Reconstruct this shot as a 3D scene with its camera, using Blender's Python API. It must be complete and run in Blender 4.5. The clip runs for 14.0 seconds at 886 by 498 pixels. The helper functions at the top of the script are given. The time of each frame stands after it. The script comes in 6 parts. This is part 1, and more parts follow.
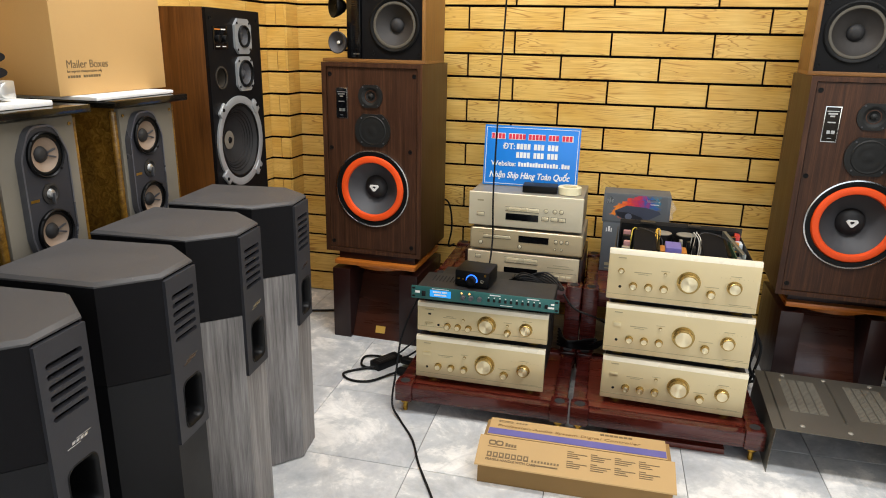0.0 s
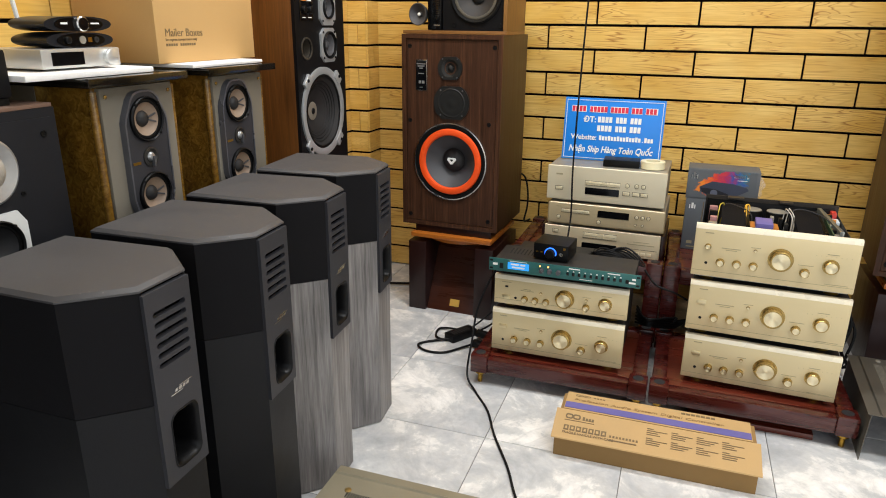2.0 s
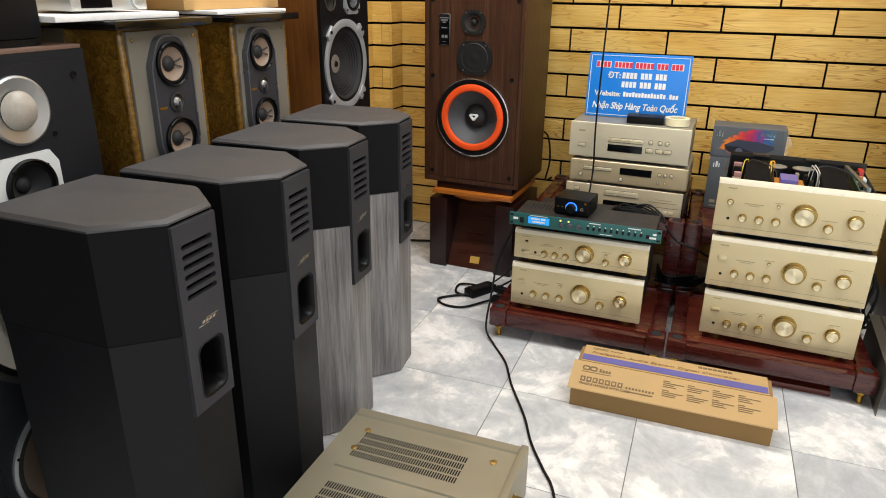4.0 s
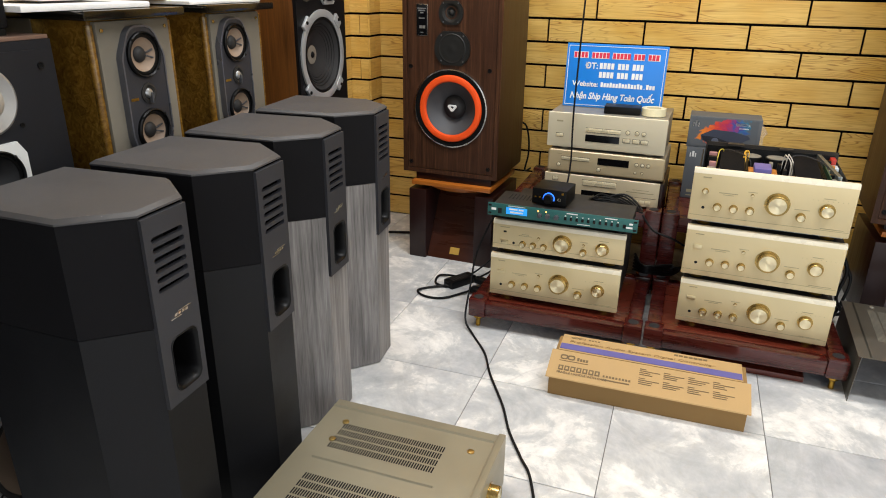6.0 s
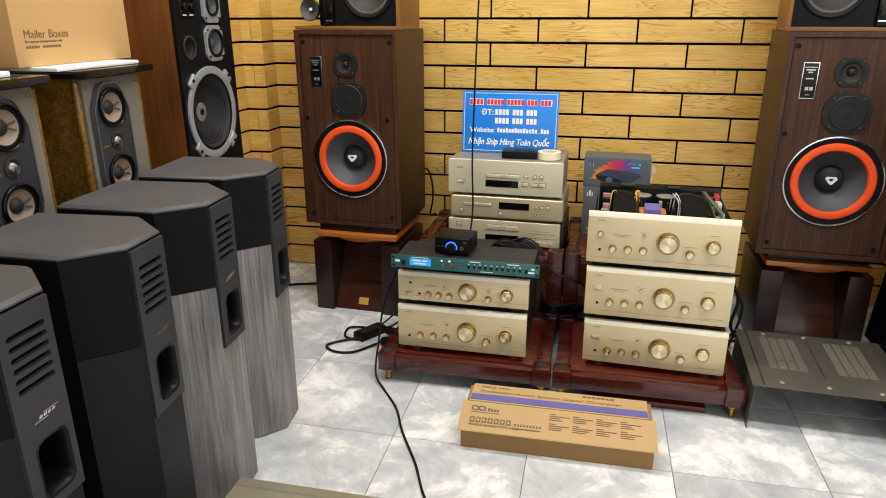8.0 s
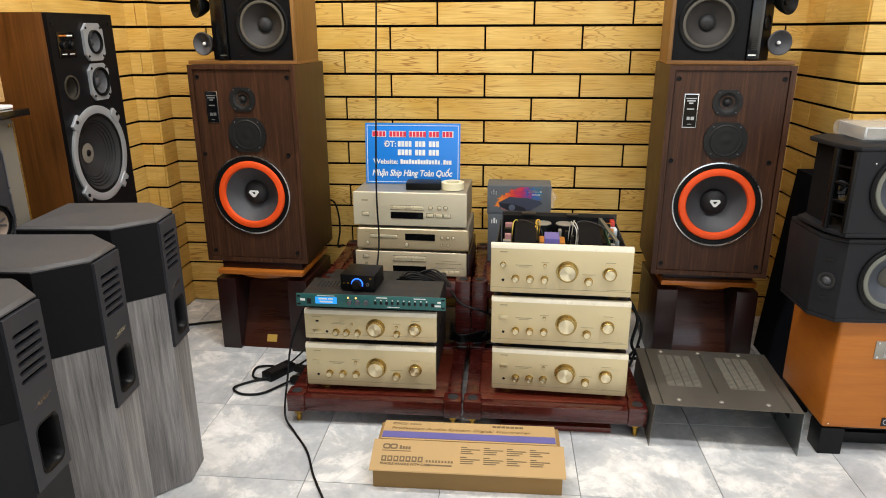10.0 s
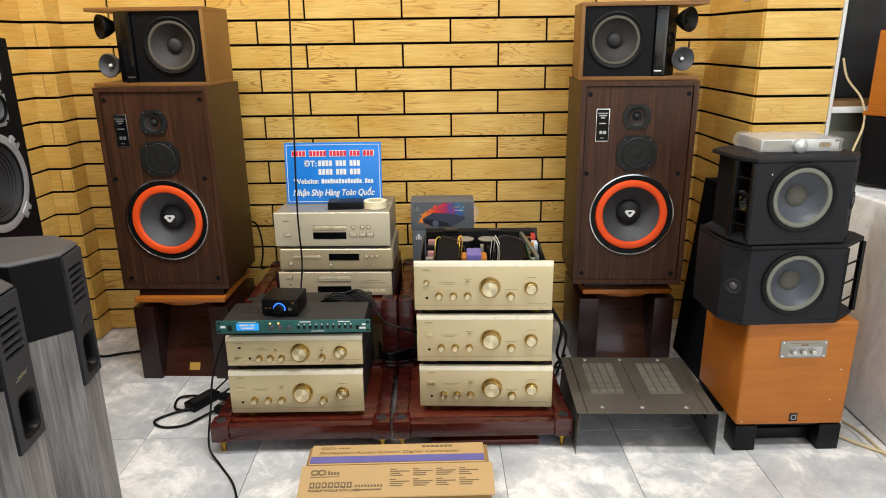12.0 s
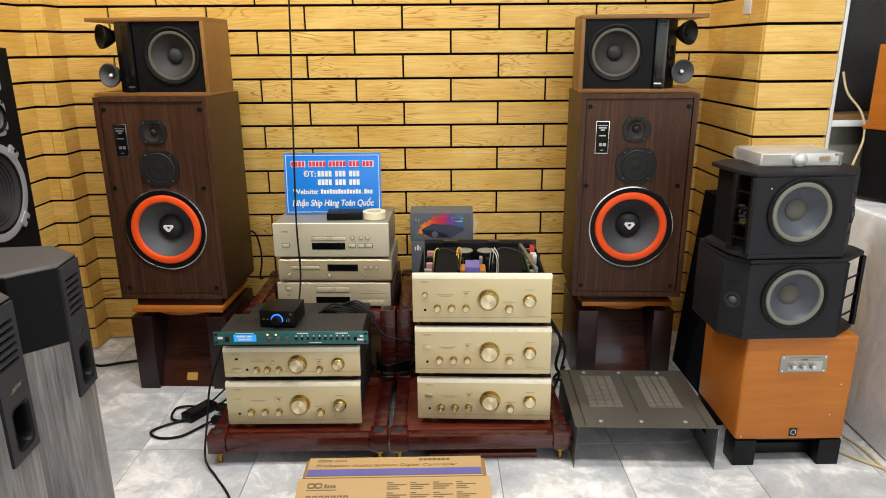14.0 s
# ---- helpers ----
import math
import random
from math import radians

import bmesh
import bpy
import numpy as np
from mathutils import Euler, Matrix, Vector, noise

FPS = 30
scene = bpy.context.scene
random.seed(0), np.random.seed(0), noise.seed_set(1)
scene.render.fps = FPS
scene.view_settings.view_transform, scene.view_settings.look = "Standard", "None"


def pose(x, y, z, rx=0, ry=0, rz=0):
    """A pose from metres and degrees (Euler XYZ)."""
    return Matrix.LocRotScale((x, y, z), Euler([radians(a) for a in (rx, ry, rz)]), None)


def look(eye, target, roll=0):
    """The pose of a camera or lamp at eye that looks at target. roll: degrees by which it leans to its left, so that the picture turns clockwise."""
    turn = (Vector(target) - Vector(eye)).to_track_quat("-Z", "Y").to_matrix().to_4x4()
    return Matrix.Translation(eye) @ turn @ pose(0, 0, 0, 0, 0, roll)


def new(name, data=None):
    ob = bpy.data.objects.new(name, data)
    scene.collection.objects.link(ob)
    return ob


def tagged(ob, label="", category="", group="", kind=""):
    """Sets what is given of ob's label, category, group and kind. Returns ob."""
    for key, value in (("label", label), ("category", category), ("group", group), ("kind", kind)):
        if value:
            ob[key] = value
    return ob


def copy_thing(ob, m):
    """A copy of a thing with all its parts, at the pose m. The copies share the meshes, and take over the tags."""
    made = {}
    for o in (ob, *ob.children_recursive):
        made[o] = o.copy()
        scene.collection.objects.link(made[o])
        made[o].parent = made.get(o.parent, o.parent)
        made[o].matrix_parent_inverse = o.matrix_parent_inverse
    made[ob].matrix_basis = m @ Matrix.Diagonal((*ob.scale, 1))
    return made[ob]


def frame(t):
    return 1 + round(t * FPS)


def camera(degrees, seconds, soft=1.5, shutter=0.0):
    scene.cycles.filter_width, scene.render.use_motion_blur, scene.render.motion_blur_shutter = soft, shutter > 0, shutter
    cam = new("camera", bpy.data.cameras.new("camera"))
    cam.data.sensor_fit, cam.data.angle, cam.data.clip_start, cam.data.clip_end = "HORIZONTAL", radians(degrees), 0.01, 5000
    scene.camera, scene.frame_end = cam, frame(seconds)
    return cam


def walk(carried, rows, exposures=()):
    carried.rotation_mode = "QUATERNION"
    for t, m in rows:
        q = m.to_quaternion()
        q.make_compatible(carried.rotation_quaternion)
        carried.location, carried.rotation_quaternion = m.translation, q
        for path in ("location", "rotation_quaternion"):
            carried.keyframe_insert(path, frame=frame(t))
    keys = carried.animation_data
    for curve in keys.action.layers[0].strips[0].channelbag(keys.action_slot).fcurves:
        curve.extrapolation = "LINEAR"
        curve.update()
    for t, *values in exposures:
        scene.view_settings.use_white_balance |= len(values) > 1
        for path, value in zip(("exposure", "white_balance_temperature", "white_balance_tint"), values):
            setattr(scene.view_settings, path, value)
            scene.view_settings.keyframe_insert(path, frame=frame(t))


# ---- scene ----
cam = camera(66.3, 14.0, soft=1.0)
PATH = [
    (0, (0.012, -0.009, 1.21), (-0.426, 1.853, 0.628), 1.2),
    (0.5, (-0.001, -0.016, 1.205), (-0.487, 1.834, 0.622), 0.9),
    (1, (-0.012, -0.025, 1.195), (-0.546, 1.811, 0.609), 1.2),
    (1.5, (-0.02, -0.025, 1.181), (-0.6, 1.787, 0.565), 1.0),
    (2, (-0.026, -0.026, 1.175), (-0.644, 1.767, 0.54), 0.6),
    (2.5, (-0.023, -0.032, 1.169), (-0.663, 1.751, 0.526), 0.6),
    (3, (-0.026, -0.043, 1.155), (-0.681, 1.723, 0.482), 0.7),
    (3.5, (-0.019, -0.055, 1.136), (-0.686, 1.693, 0.43), 0.8),
    (6, (0.005, -0.051, 1.133), (-0.612, 1.699, 0.388), 0.8),
    (6.5, (0.022, -0.036, 1.148), (-0.548, 1.74, 0.426), 0.4),
    (7, (0.019, -0.016, 1.163), (-0.492, 1.789, 0.469), 0.2),
    (7.5, (0.032, -0.004, 1.175), (-0.442, 1.822, 0.512), -0.2),
    (8, (0.045, 0.008, 1.186), (-0.359, 1.854, 0.531), -0.1),
    (10.5, (0.098, 0.034, 1.26), (-0.012, 1.938, 0.659), -0.2),
    (11, (0.112, 0.036, 1.27), (0.069, 1.945, 0.678), -0.1),
    (11.5, (0.116, 0.036, 1.274), (0.127, 1.947, 0.683), -0.3),
    (12, (0.124, 0.041, 1.278), (0.146, 1.952, 0.688), -0.7),
    (12.5, (0.127, 0.045, 1.285), (0.145, 1.956, 0.697), -1.0),
    (13, (0.127, 0.047, 1.292), (0.149, 1.959, 0.705), -0.7),
    (13.5, (0.126, 0.051, 1.292), (0.156, 1.965, 0.713), -0.1),
    (14, (0.131, 0.05, 1.289), (0.151, 1.967, 0.721), -0.4),
]
walk(cam, [(t, look(eye, target, roll)) for t, eye, target, roll in PATH])

# ---- light ----
world = bpy.data.worlds.new("sky")
scene.world = world
world.use_nodes = True
_n = world.node_tree.nodes
_sky = _n.new("ShaderNodeTexSky")
_sky.sky_type, _sky.sun_disc = "NISHITA", False
_sky.sun_elevation, _sky.sun_rotation = radians(48), radians(160)
world.node_tree.links.new(_sky.outputs[0], _n["Background"].inputs[0])
_n["Background"].inputs[1].default_value = 0.12


def area(name, m, sx, sy, watts, colour):
    la = bpy.data.lights.new(name, "AREA")
    la.shape, la.size, la.size_y, la.energy, la.color = "RECTANGLE", sx, sy, watts, colour
    ob = new(name, la)
    ob.matrix_world = m
    return ob


# daylight through the open shop front behind the camera
area("shopfront_daylight", look((0.9, -2.52, 1.6), (0.9, 2.0, 0.4)), 2.8, 2.0, 18, (0.92, 0.96, 1.0))
# added lamp in an assumed east opening, brightens the fronts that face east
area("side_entrance_daylight", look((2.37, -0.55, 1.25), (-1.0, 0.9, 0.7)), 1.7, 1.9, 20, (1.0, 0.965, 0.90))
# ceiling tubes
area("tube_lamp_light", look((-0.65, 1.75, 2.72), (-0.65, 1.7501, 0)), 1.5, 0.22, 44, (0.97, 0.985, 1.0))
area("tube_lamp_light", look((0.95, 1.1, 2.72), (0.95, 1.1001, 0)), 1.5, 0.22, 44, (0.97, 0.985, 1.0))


# ---- materials ----
def lin(h):
    """A hex sRGB colour as linear RGBA."""
    v = [int(h[i:i + 2], 16) / 255 for i in (0, 2, 4)]
    return tuple([x / 12.92 if x <= 0.04045 else ((x + 0.055) / 1.055) ** 2.4 for x in v] + [1.0])


def shade(c, k):
    return tuple([min(1.0, x * k) for x in c[:3]] + [1.0])


def base(name):
    m = bpy.data.materials.new(name)
    m.use_nodes = True
    nt = m.node_tree
    return m, nt, nt.nodes["Principled BSDF"]


def coords(nt, scale=(1, 1, 1), rnd=0.0):
    tc = nt.nodes.new("ShaderNodeTexCoord")
    mp = nt.nodes.new("ShaderNodeMapping")
    mp.inputs["Scale"].default_value = scale
    nt.links.new(tc.outputs["Object"], mp.inputs["Vector"])
    if rnd:
        oi = nt.nodes.new("ShaderNodeObjectInfo")
        mu = nt.nodes.new("ShaderNodeMath")
        mu.operation = "MULTIPLY"
        mu.inputs[1].default_value = rnd
        nt.links.new(oi.outputs["Random"], mu.inputs[0])
        nt.links.new(mu.outputs[0], mp.inputs["Location"])
    return mp.outputs["Vector"]


def noise_tex(nt, vec, scale, detail=4, rough=0.55, dist=0.0):
    n = nt.nodes.new("ShaderNodeTexNoise")
    n.inputs["Scale"].default_value, n.inputs["Detail"].default_value = scale, detail
    n.inputs["Roughness"].default_value, n.inputs["Distortion"].default_value = rough, dist
    nt.links.new(vec, n.inputs["Vector"])
    return n.outputs["Fac"]


def ramp(nt, fac, stops):
    r = nt.nodes.new("ShaderNodeValToRGB")
    e = r.color_ramp.elements
    while len(e) < len(stops):
        e.new(0.5)
    for el, (p, c) in zip(e, stops):
        el.position, el.color = p, c
    nt.links.new(fac, r.inputs[0])
    return r.outputs[0]


def mixc(nt, fac, a, b, mode="MIX"):
    m = nt.nodes.new("ShaderNodeMix")
    m.data_type, m.blend_type = "RGBA", mode
    for sock, v in ((m.inputs["Factor"], fac), (m.inputs["A"], a), (m.inputs["B"], b)):
        if hasattr(v, "links"):
            nt.links.new(v, sock)
        else:
            sock.default_value = v
    return m.outputs["Result"]


def bump(nt, bsdf, fac, strength, dist=0.001):
    b = nt.nodes.new("ShaderNodeBump")
    b.inputs["Strength"].default_value, b.inputs["Distance"].default_value = strength, dist
    nt.links.new(fac, b.inputs["Height"])
    nt.links.new(b.outputs[0], bsdf.inputs["Normal"])


def spread(nt, bsdf, fac, lo, hi):
    """Roughness that varies between lo and hi."""
    r = nt.nodes.new("ShaderNodeMapRange")
    r.inputs["From Min"].default_value, r.inputs["From Max"].default_value = 0.3, 0.7
    r.inputs["To Min"].default_value, r.inputs["To Max"].default_value = lo, hi
    nt.links.new(fac, r.inputs["Value"])
    nt.links.new(r.outputs[0], bsdf.inputs["Roughness"])


def mat(name, col, rough=0.5, metal=0.0, var=0.12, scale=9.0, grain=260.0, bmp=0.15, stretch=(1, 1, 1), coat=0.0, spec=0.5, dust=0.0):
    m, nt, b = base(name)
    c = lin(col)
    v = coords(nt, stretch)
    n1, n2 = noise_tex(nt, v, scale, 5), noise_tex(nt, v, grain, 3)
    colour = ramp(nt, n1, [(0.3, shade(c, 1 - var)), (0.7, shade(c, 1 + var))])
    colour = mixc(nt, 0.25, colour, ramp(nt, n2, [(0.3, shade(c, 1 - var)), (0.7, shade(c, 1 + var))]))
    if dust:
        dn = noise_tex(nt, coords(nt), 150.0, 1)
        colour = mixc(nt, ramp(nt, dn, [(0.765, (0, 0, 0, 1)), (0.80, (dust, dust, dust, 1))]), colour, (0.35, 0.33, 0.30, 1))
    nt.links.new(colour, b.inputs["Base Color"])
    b.inputs["Metallic"].default_value = metal
    b.inputs["Coat Weight"].default_value = coat
    b.inputs["Coat Roughness"].default_value = 0.08
    b.inputs["Specular IOR Level"].default_value = spec
    spread(nt, b, n1, max(0.02, rough - 0.06), min(1.0, rough + 0.06))
    if bmp:
        bump(nt, b, n2, bmp, 0.0006)
    return m


def wood(name, dark, mid, light, rough=0.45, grain=(16, 16, 1.0), scale=3.0, coat=0.0, bmp=0.12, rnd=0.0, big_mix=0.35, spec=0.4):
    m, nt, b = base(name)
    v = coords(nt, grain, rnd)
    n1 = noise_tex(nt, v, scale, 6, 0.6, 0.7)
    n2 = noise_tex(nt, v, scale * 7, 4, 0.6, 0.2)
    big = noise_tex(nt, coords(nt, (1, 1, 1), rnd), 3.0, 2)
    c = ramp(nt, n1, [(0.28, lin(dark)), (0.5, lin(mid)), (0.74, lin(light))])
    c = mixc(nt, 0.3, c, ramp(nt, n2, [(0.35, lin(dark)), (0.7, lin(light))]))
    b.inputs["Specular IOR Level"].default_value = spec
    c = mixc(nt, big_mix, c, ramp(nt, big, [(0.3, lin(dark)), (0.7, lin(light))]))
    nt.links.new(c, b.inputs["Base Color"])
    b.inputs["Coat Weight"].default_value, b.inputs["Coat Roughness"].default_value = coat, 0.1
    spread(nt, b, n1, rough - 0.05, rough + 0.07)
    bump(nt, b, n2, bmp, 0.0005)
    return m


def wall_tile_mat(name, figure):
    """Pale yellow tile printed with flat-sawn wood figure, as strong as figure says."""
    m, nt, b = base(name)
    v = coords(nt, (0.5, 4.6, 4.6), 60.0)
    warp = noise_tex(nt, v, 2.1, 3, 0.5, 0.4)
    rings = nt.nodes.new("ShaderNodeMath")
    rings.operation = "MULTIPLY"
    rings.inputs[1].default_value = 32.0
    nt.links.new(warp, rings.inputs[0])
    fr = nt.nodes.new("ShaderNodeMath")
    fr.operation = "FRACT"
    nt.links.new(rings.outputs[0], fr.inputs[0])
    line = ramp(nt, fr.outputs[0], [(0.0, (1, 1, 1, 1)), (0.2, (0, 0, 0, 1)), (0.86, (0, 0, 0, 1)), (1.0, (0.9, 0.9, 0.9, 1))])
    streak = noise_tex(nt, coords(nt, (2.0, 60, 60), 60.0), 3.0, 4)
    patch = noise_tex(nt, coords(nt, (1.0, 2, 2), 31.0), 5.0, 2)
    c = ramp(nt, patch, [(0.3, lin("DBAE53")), (0.7, lin("EDCA76"))])
    c = mixc(nt, ramp(nt, streak, [(0.35, (0, 0, 0, 1)), (0.72, (0.5, 0.5, 0.5, 1))]), c, lin("BC8838"))
    fade = noise_tex(nt, coords(nt, (1, 1, 1), 17.0), 5.0, 2)
    k = nt.nodes.new("ShaderNodeMix")
    k.data_type, k.blend_type = "RGBA", "MULTIPLY"
    k.inputs["Factor"].default_value = 1.0
    nt.links.new(line, k.inputs["A"])
    nt.links.new(ramp(nt, fade, [(0.40, (0.08, 0.08, 0.08, 1)), (0.62, (figure, figure, figure, 1))]), k.inputs["B"])
    c = mixc(nt, k.outputs["Result"], c, lin("9E6320"))
    nt.links.new(c, b.inputs["Base Color"])
    spread(nt, b, patch, 0.34, 0.46)
    bump(nt, b, streak, 0.05, 0.0006)
    return m


def floor_tile_mat():
    m, nt, b = base("marble_print_tile")
    v = coords(nt, (1, 1, 1), 90.0)
    cloud = noise_tex(nt, v, 5.5, 7, 0.66, 0.35)
    vein = noise_tex(nt, v, 2.2, 7, 0.62, 2.2)
    fine = noise_tex(nt, v, 60.0, 3)
    c = ramp(nt, cloud, [(0.3, lin("A9ABAD")), (0.44, lin("BEBFC0")), (0.53, lin("CECECC")), (0.57, lin("E4E2DE")), (0.68, lin("F8F5F0"))])
    c = mixc(nt, ramp(nt, vein, [(0.44, (0, 0, 0, 1)), (0.5, (0.22, 0.22, 0.22, 1)), (0.56, (0, 0, 0, 1))]), c, lin("9A9B9D"))
    c = mixc(nt, ramp(nt, fine, [(0.55, (0, 0, 0, 1)), (0.8, (0.2, 0.2, 0.2, 1))]), c, lin("B3AA9C"))
    nt.links.new(c, b.inputs["Base Color"])
    spread(nt, b, cloud, 0.16, 0.26)
    bump(nt, b, fine, 0.02, 0.0004)
    return m


def burl():
    m, nt, b = base("burl_veneer")
    v = coords(nt, (1, 1, 1))
    n1 = noise_tex(nt, v, 55.0, 6, 0.7, 1.2)
    n2 = noise_tex(nt, v, 7.0, 3)
    c = ramp(nt, n1, [(0.3, lin("2A1E08")), (0.5, lin("74561E")), (0.7, lin("A07E36"))])
    c = mixc(nt, 0.4, c, ramp(nt, n2, [(0.3, lin("3A240A")), (0.7, lin("8A5C1D"))]))
    nt.links.new(c, b.inputs["Base Color"])
    b.inputs["Roughness"].default_value = 0.25
    b.inputs["Coat Weight"].default_value = 0.5
    return m


def splash_print():
    """Paint-burst print on dark card: orange to red to blue across the box, with a ragged edge."""
    m, nt, b = base("splash_print")
    tc = nt.nodes.new("ShaderNodeTexCoord")
    sep = nt.nodes.new("ShaderNodeSeparateXYZ")
    nt.links.new(tc.outputs["Object"], sep.inputs[0])
    ragged = noise_tex(nt, coords(nt, (1, 1, 1)), 30.0, 5, 0.6, 0.8)

    def calc(op, a, c):
        n = nt.nodes.new("ShaderNodeMath")
        n.operation = op
        for sock, v in zip(n.inputs, (a, c)):
            if hasattr(v, "links"):
                nt.links.new(v, sock)
            else:
                sock.default_value = v
        return n.outputs[0]
    shift = calc("MULTIPLY", calc("SUBTRACT", ragged, 0.5), 0.16)
    hue = calc("MULTIPLY", calc("ADD", sep.outputs["X"], shift), 4.0)
    col = ramp(nt, hue, [(0.15, lin("E8842C")), (0.36, lin("D9442E")), (0.58, lin("B02C58")), (0.72, lin("3A4E9A")), (0.86, lin("2F7F96"))])
    dx = calc("DIVIDE", calc("SUBTRACT", sep.outputs["X"], 0.128), 0.092)
    dz = calc("DIVIDE", calc("SUBTRACT", sep.outputs["Z"], calc("ADD", 0.028, calc("MULTIPLY", sep.outputs["X"], 0.32))), 0.046)
    rad = calc("ADD", calc("ADD", calc("MULTIPLY", dx, dx), calc("MULTIPLY", dz, dz)), calc("MULTIPLY", calc("SUBTRACT", ragged, 0.5), 3.4))
    mask = ramp(nt, rad, [(0.80, (1, 1, 1, 1)), (1.0, (0, 0, 0, 1))])
    nt.links.new(mixc(nt, mask, lin("5C6064"), col), b.inputs["Base Color"])
    b.inputs["Roughness"].default_value = 0.45
    return m


def emitter(name, col, strength):
    m, nt, b = base(name)
    b.inputs["Base Color"].default_value = lin(col)
    b.inputs["Emission Color"].default_value = lin(col)
    b.inputs["Emission Strength"].default_value = strength
    return m


def clear_film(name="clear_plastic_film", alpha=0.045):
    m, nt, b = base(name)
    b.inputs["Base Color"].default_value = (0.9, 0.9, 0.9, 1)
    b.inputs["Roughness"].default_value = 0.12
    b.inputs["Alpha"].default_value = alpha
    bump(nt, b, noise_tex(nt, coords(nt), 38.0, 4, 0.6, 1.0), 0.9, 0.004)
    return m


M_TILE, M_PLAINTILE = wall_tile_mat("wood_print_tile", 0.95), wall_tile_mat("plain_wood_print_tile", 0.3)
M_FLOOR, M_BURL = floor_tile_mat(), burl()
M_GROUT = mat("black_joint", "0B0908", 0.9, spec=0.1)
M_FLOORJOINT = mat("grey_joint", "7D7B77", 0.8)
M_PLASTER = mat("white_plaster", "D8D6D0", 0.8, scale=3)
M_WALNUT = wood("walnut_vinyl", "140804", "381F13", "624029", 0.45, (40, 40, 1.1), 2.4, big_mix=0.15, spec=0.3)
M_WALNUTSIDE = wood("walnut_side_vinyl", "1E1108", "362213", "4C351E", 0.42, (36, 36, 1.0), 2.2, big_mix=0.2, spec=0.35)
M_OAKWOOD = wood("oak_brown_vinyl", "583618", "85592C", "A27844", 0.42, (1.0, 34, 34), 2.4, big_mix=0.2)
M_OAKSIDE = wood("oak_brown_side_vinyl", "50320F", "805729", "A07742", 0.42, (34, 34, 1.0), 2.4, big_mix=0.2)
M_PIONEER = wood("teak_veneer", "341C08", "623A14", "805022", 0.38, (28, 28, 1.0), 2.2)
M_GREYWOOD = wood("grey_oak_vinyl", "383534", "757170", "AAA6A3", 0.5, (26, 26, 0.9), 2.4, big_mix=0.25)
M_MAHOG = wood("mahogany_lacquer", "280A08", "43130F", "581D16", 0.26, (1.2, 10, 14), 2.5, coat=0.5, big_mix=0.1)
M_MAHOGTOP = wood("mahogany_board", "3C130C", "5A2316", "702F20", 0.28, (1.0, 12, 12), 2.5, coat=0.4, big_mix=0.12)
M_STAND = wood("dark_stand_wood", "160807", "220D0B", "2E1410", 0.36, (14, 14, 1.2), 2.4, coat=0.12)
M_STANDPANEL = wood("brown_stand_panel", "2C150D", "3E1F14", "50291A", 0.28, (1.2, 14, 14), 2.4, coat=0.3)
M_ORANGEWOOD = wood("orange_wood_edge", "8A4416", "B0621F", "C67A30", 0.3, (1.0, 18, 18), 2.4, coat=0.3)
M_CHERRY = wood("cherry_vinyl", "A0591C", "B5691F", "C37A2C", 0.36, (1.0, 9, 22), 1.8)
M_BLACK = mat("black_vinyl", "0E0E10", 0.5, bmp=0.25, spec=0.16)
M_TEXBLACK = mat("black_textured_paint", "1A1B1F", 0.55, grain=600, bmp=0.3, spec=0.25)
M_TOWERCLOTH = mat("charcoal_grille_cloth", "131214", 0.75, grain=900, bmp=0.4, spec=0.14)
M_TOWERBLACK = mat("black_ash_vinyl", "161618", 0.46, bmp=0.3, spec=0.22)
M_BLACKSAT = mat("black_satin_plastic", "0B0B0C", 0.4, bmp=0.1, spec=0.2)
M_BLACKCLOTH = mat("black_grille_cloth", "0F0E0F", 0.9, grain=900, bmp=0.5, spec=0.15)
# dust specks, on a grey raised to hold the ceiling light on the tops
M_TOPGREY = mat("dusty_toplit_grey_plastic", "424040", 0.6, grain=700, bmp=0.5, dust=0.5)
M_PANELGREY = mat("charcoal_plastic", "303034", 0.5, grain=500, bmp=0.25, spec=0.35)
M_HOLE = mat("hole_black", "050505", 0.9, bmp=0)
M_CONE = mat("grey_paper_cone", "434346", 0.6, bmp=0.3)
M_RIM = mat("grey_metal_rim", "63646A", 0.3, 0.5)
M_CONEDARK = mat("black_paper_cone", "1E1D1E", 0.65, bmp=0.3)
M_CONEWARM = mat("warm_black_paper_cone", "322F2D", 0.6, bmp=0.3, spec=0.3)
M_FOAMDARK = mat("dark_foam_surround", "524D43", 0.6)
M_GLOSSBLACK = mat("gloss_black_plastic", "0A0A0B", 0.14, bmp=0, var=0.05)
M_CONEGREY = mat("blue_grey_cone", "484C53", 0.45, bmp=0.3)
M_CONETAN = mat("tan_cone", "8C7866", 0.6)
M_CONELIGHT = mat("pale_cone", "BDB7AB", 0.7)
M_DOME = mat("pale_doped_dome", "A79F92", 0.45, var=0.2, scale=30)
M_ORANGE = mat("orange_rubber", "EE4F10", 0.55, bmp=0.2)
M_RUBBER = mat("black_rubber", "0B0B0B", 0.5, spec=0.2)
M_FOAMRING = mat("grey_foam_surround", "727267", 0.5)
M_CHROME = mat("bright_metal", "D4D4D2", 0.22, 1.0, var=0.05)
M_ALU = mat("cast_aluminium", "B9BABA", 0.38, 0.85, var=0.06)
M_BASKET = mat("silver_painted_frame", "AFB1B2", 0.38, 0.45, var=0.05)
M_CAPTAN = mat("beige_felt_cap", "766E62", 0.8)
M_MIDGREY = mat("charcoal_moulding", "1D1D1C", 0.5, bmp=0.1, spec=0.3)
M_GOLDPAPER = mat("gold_paper", "C39A45", 0.5, 0.2)
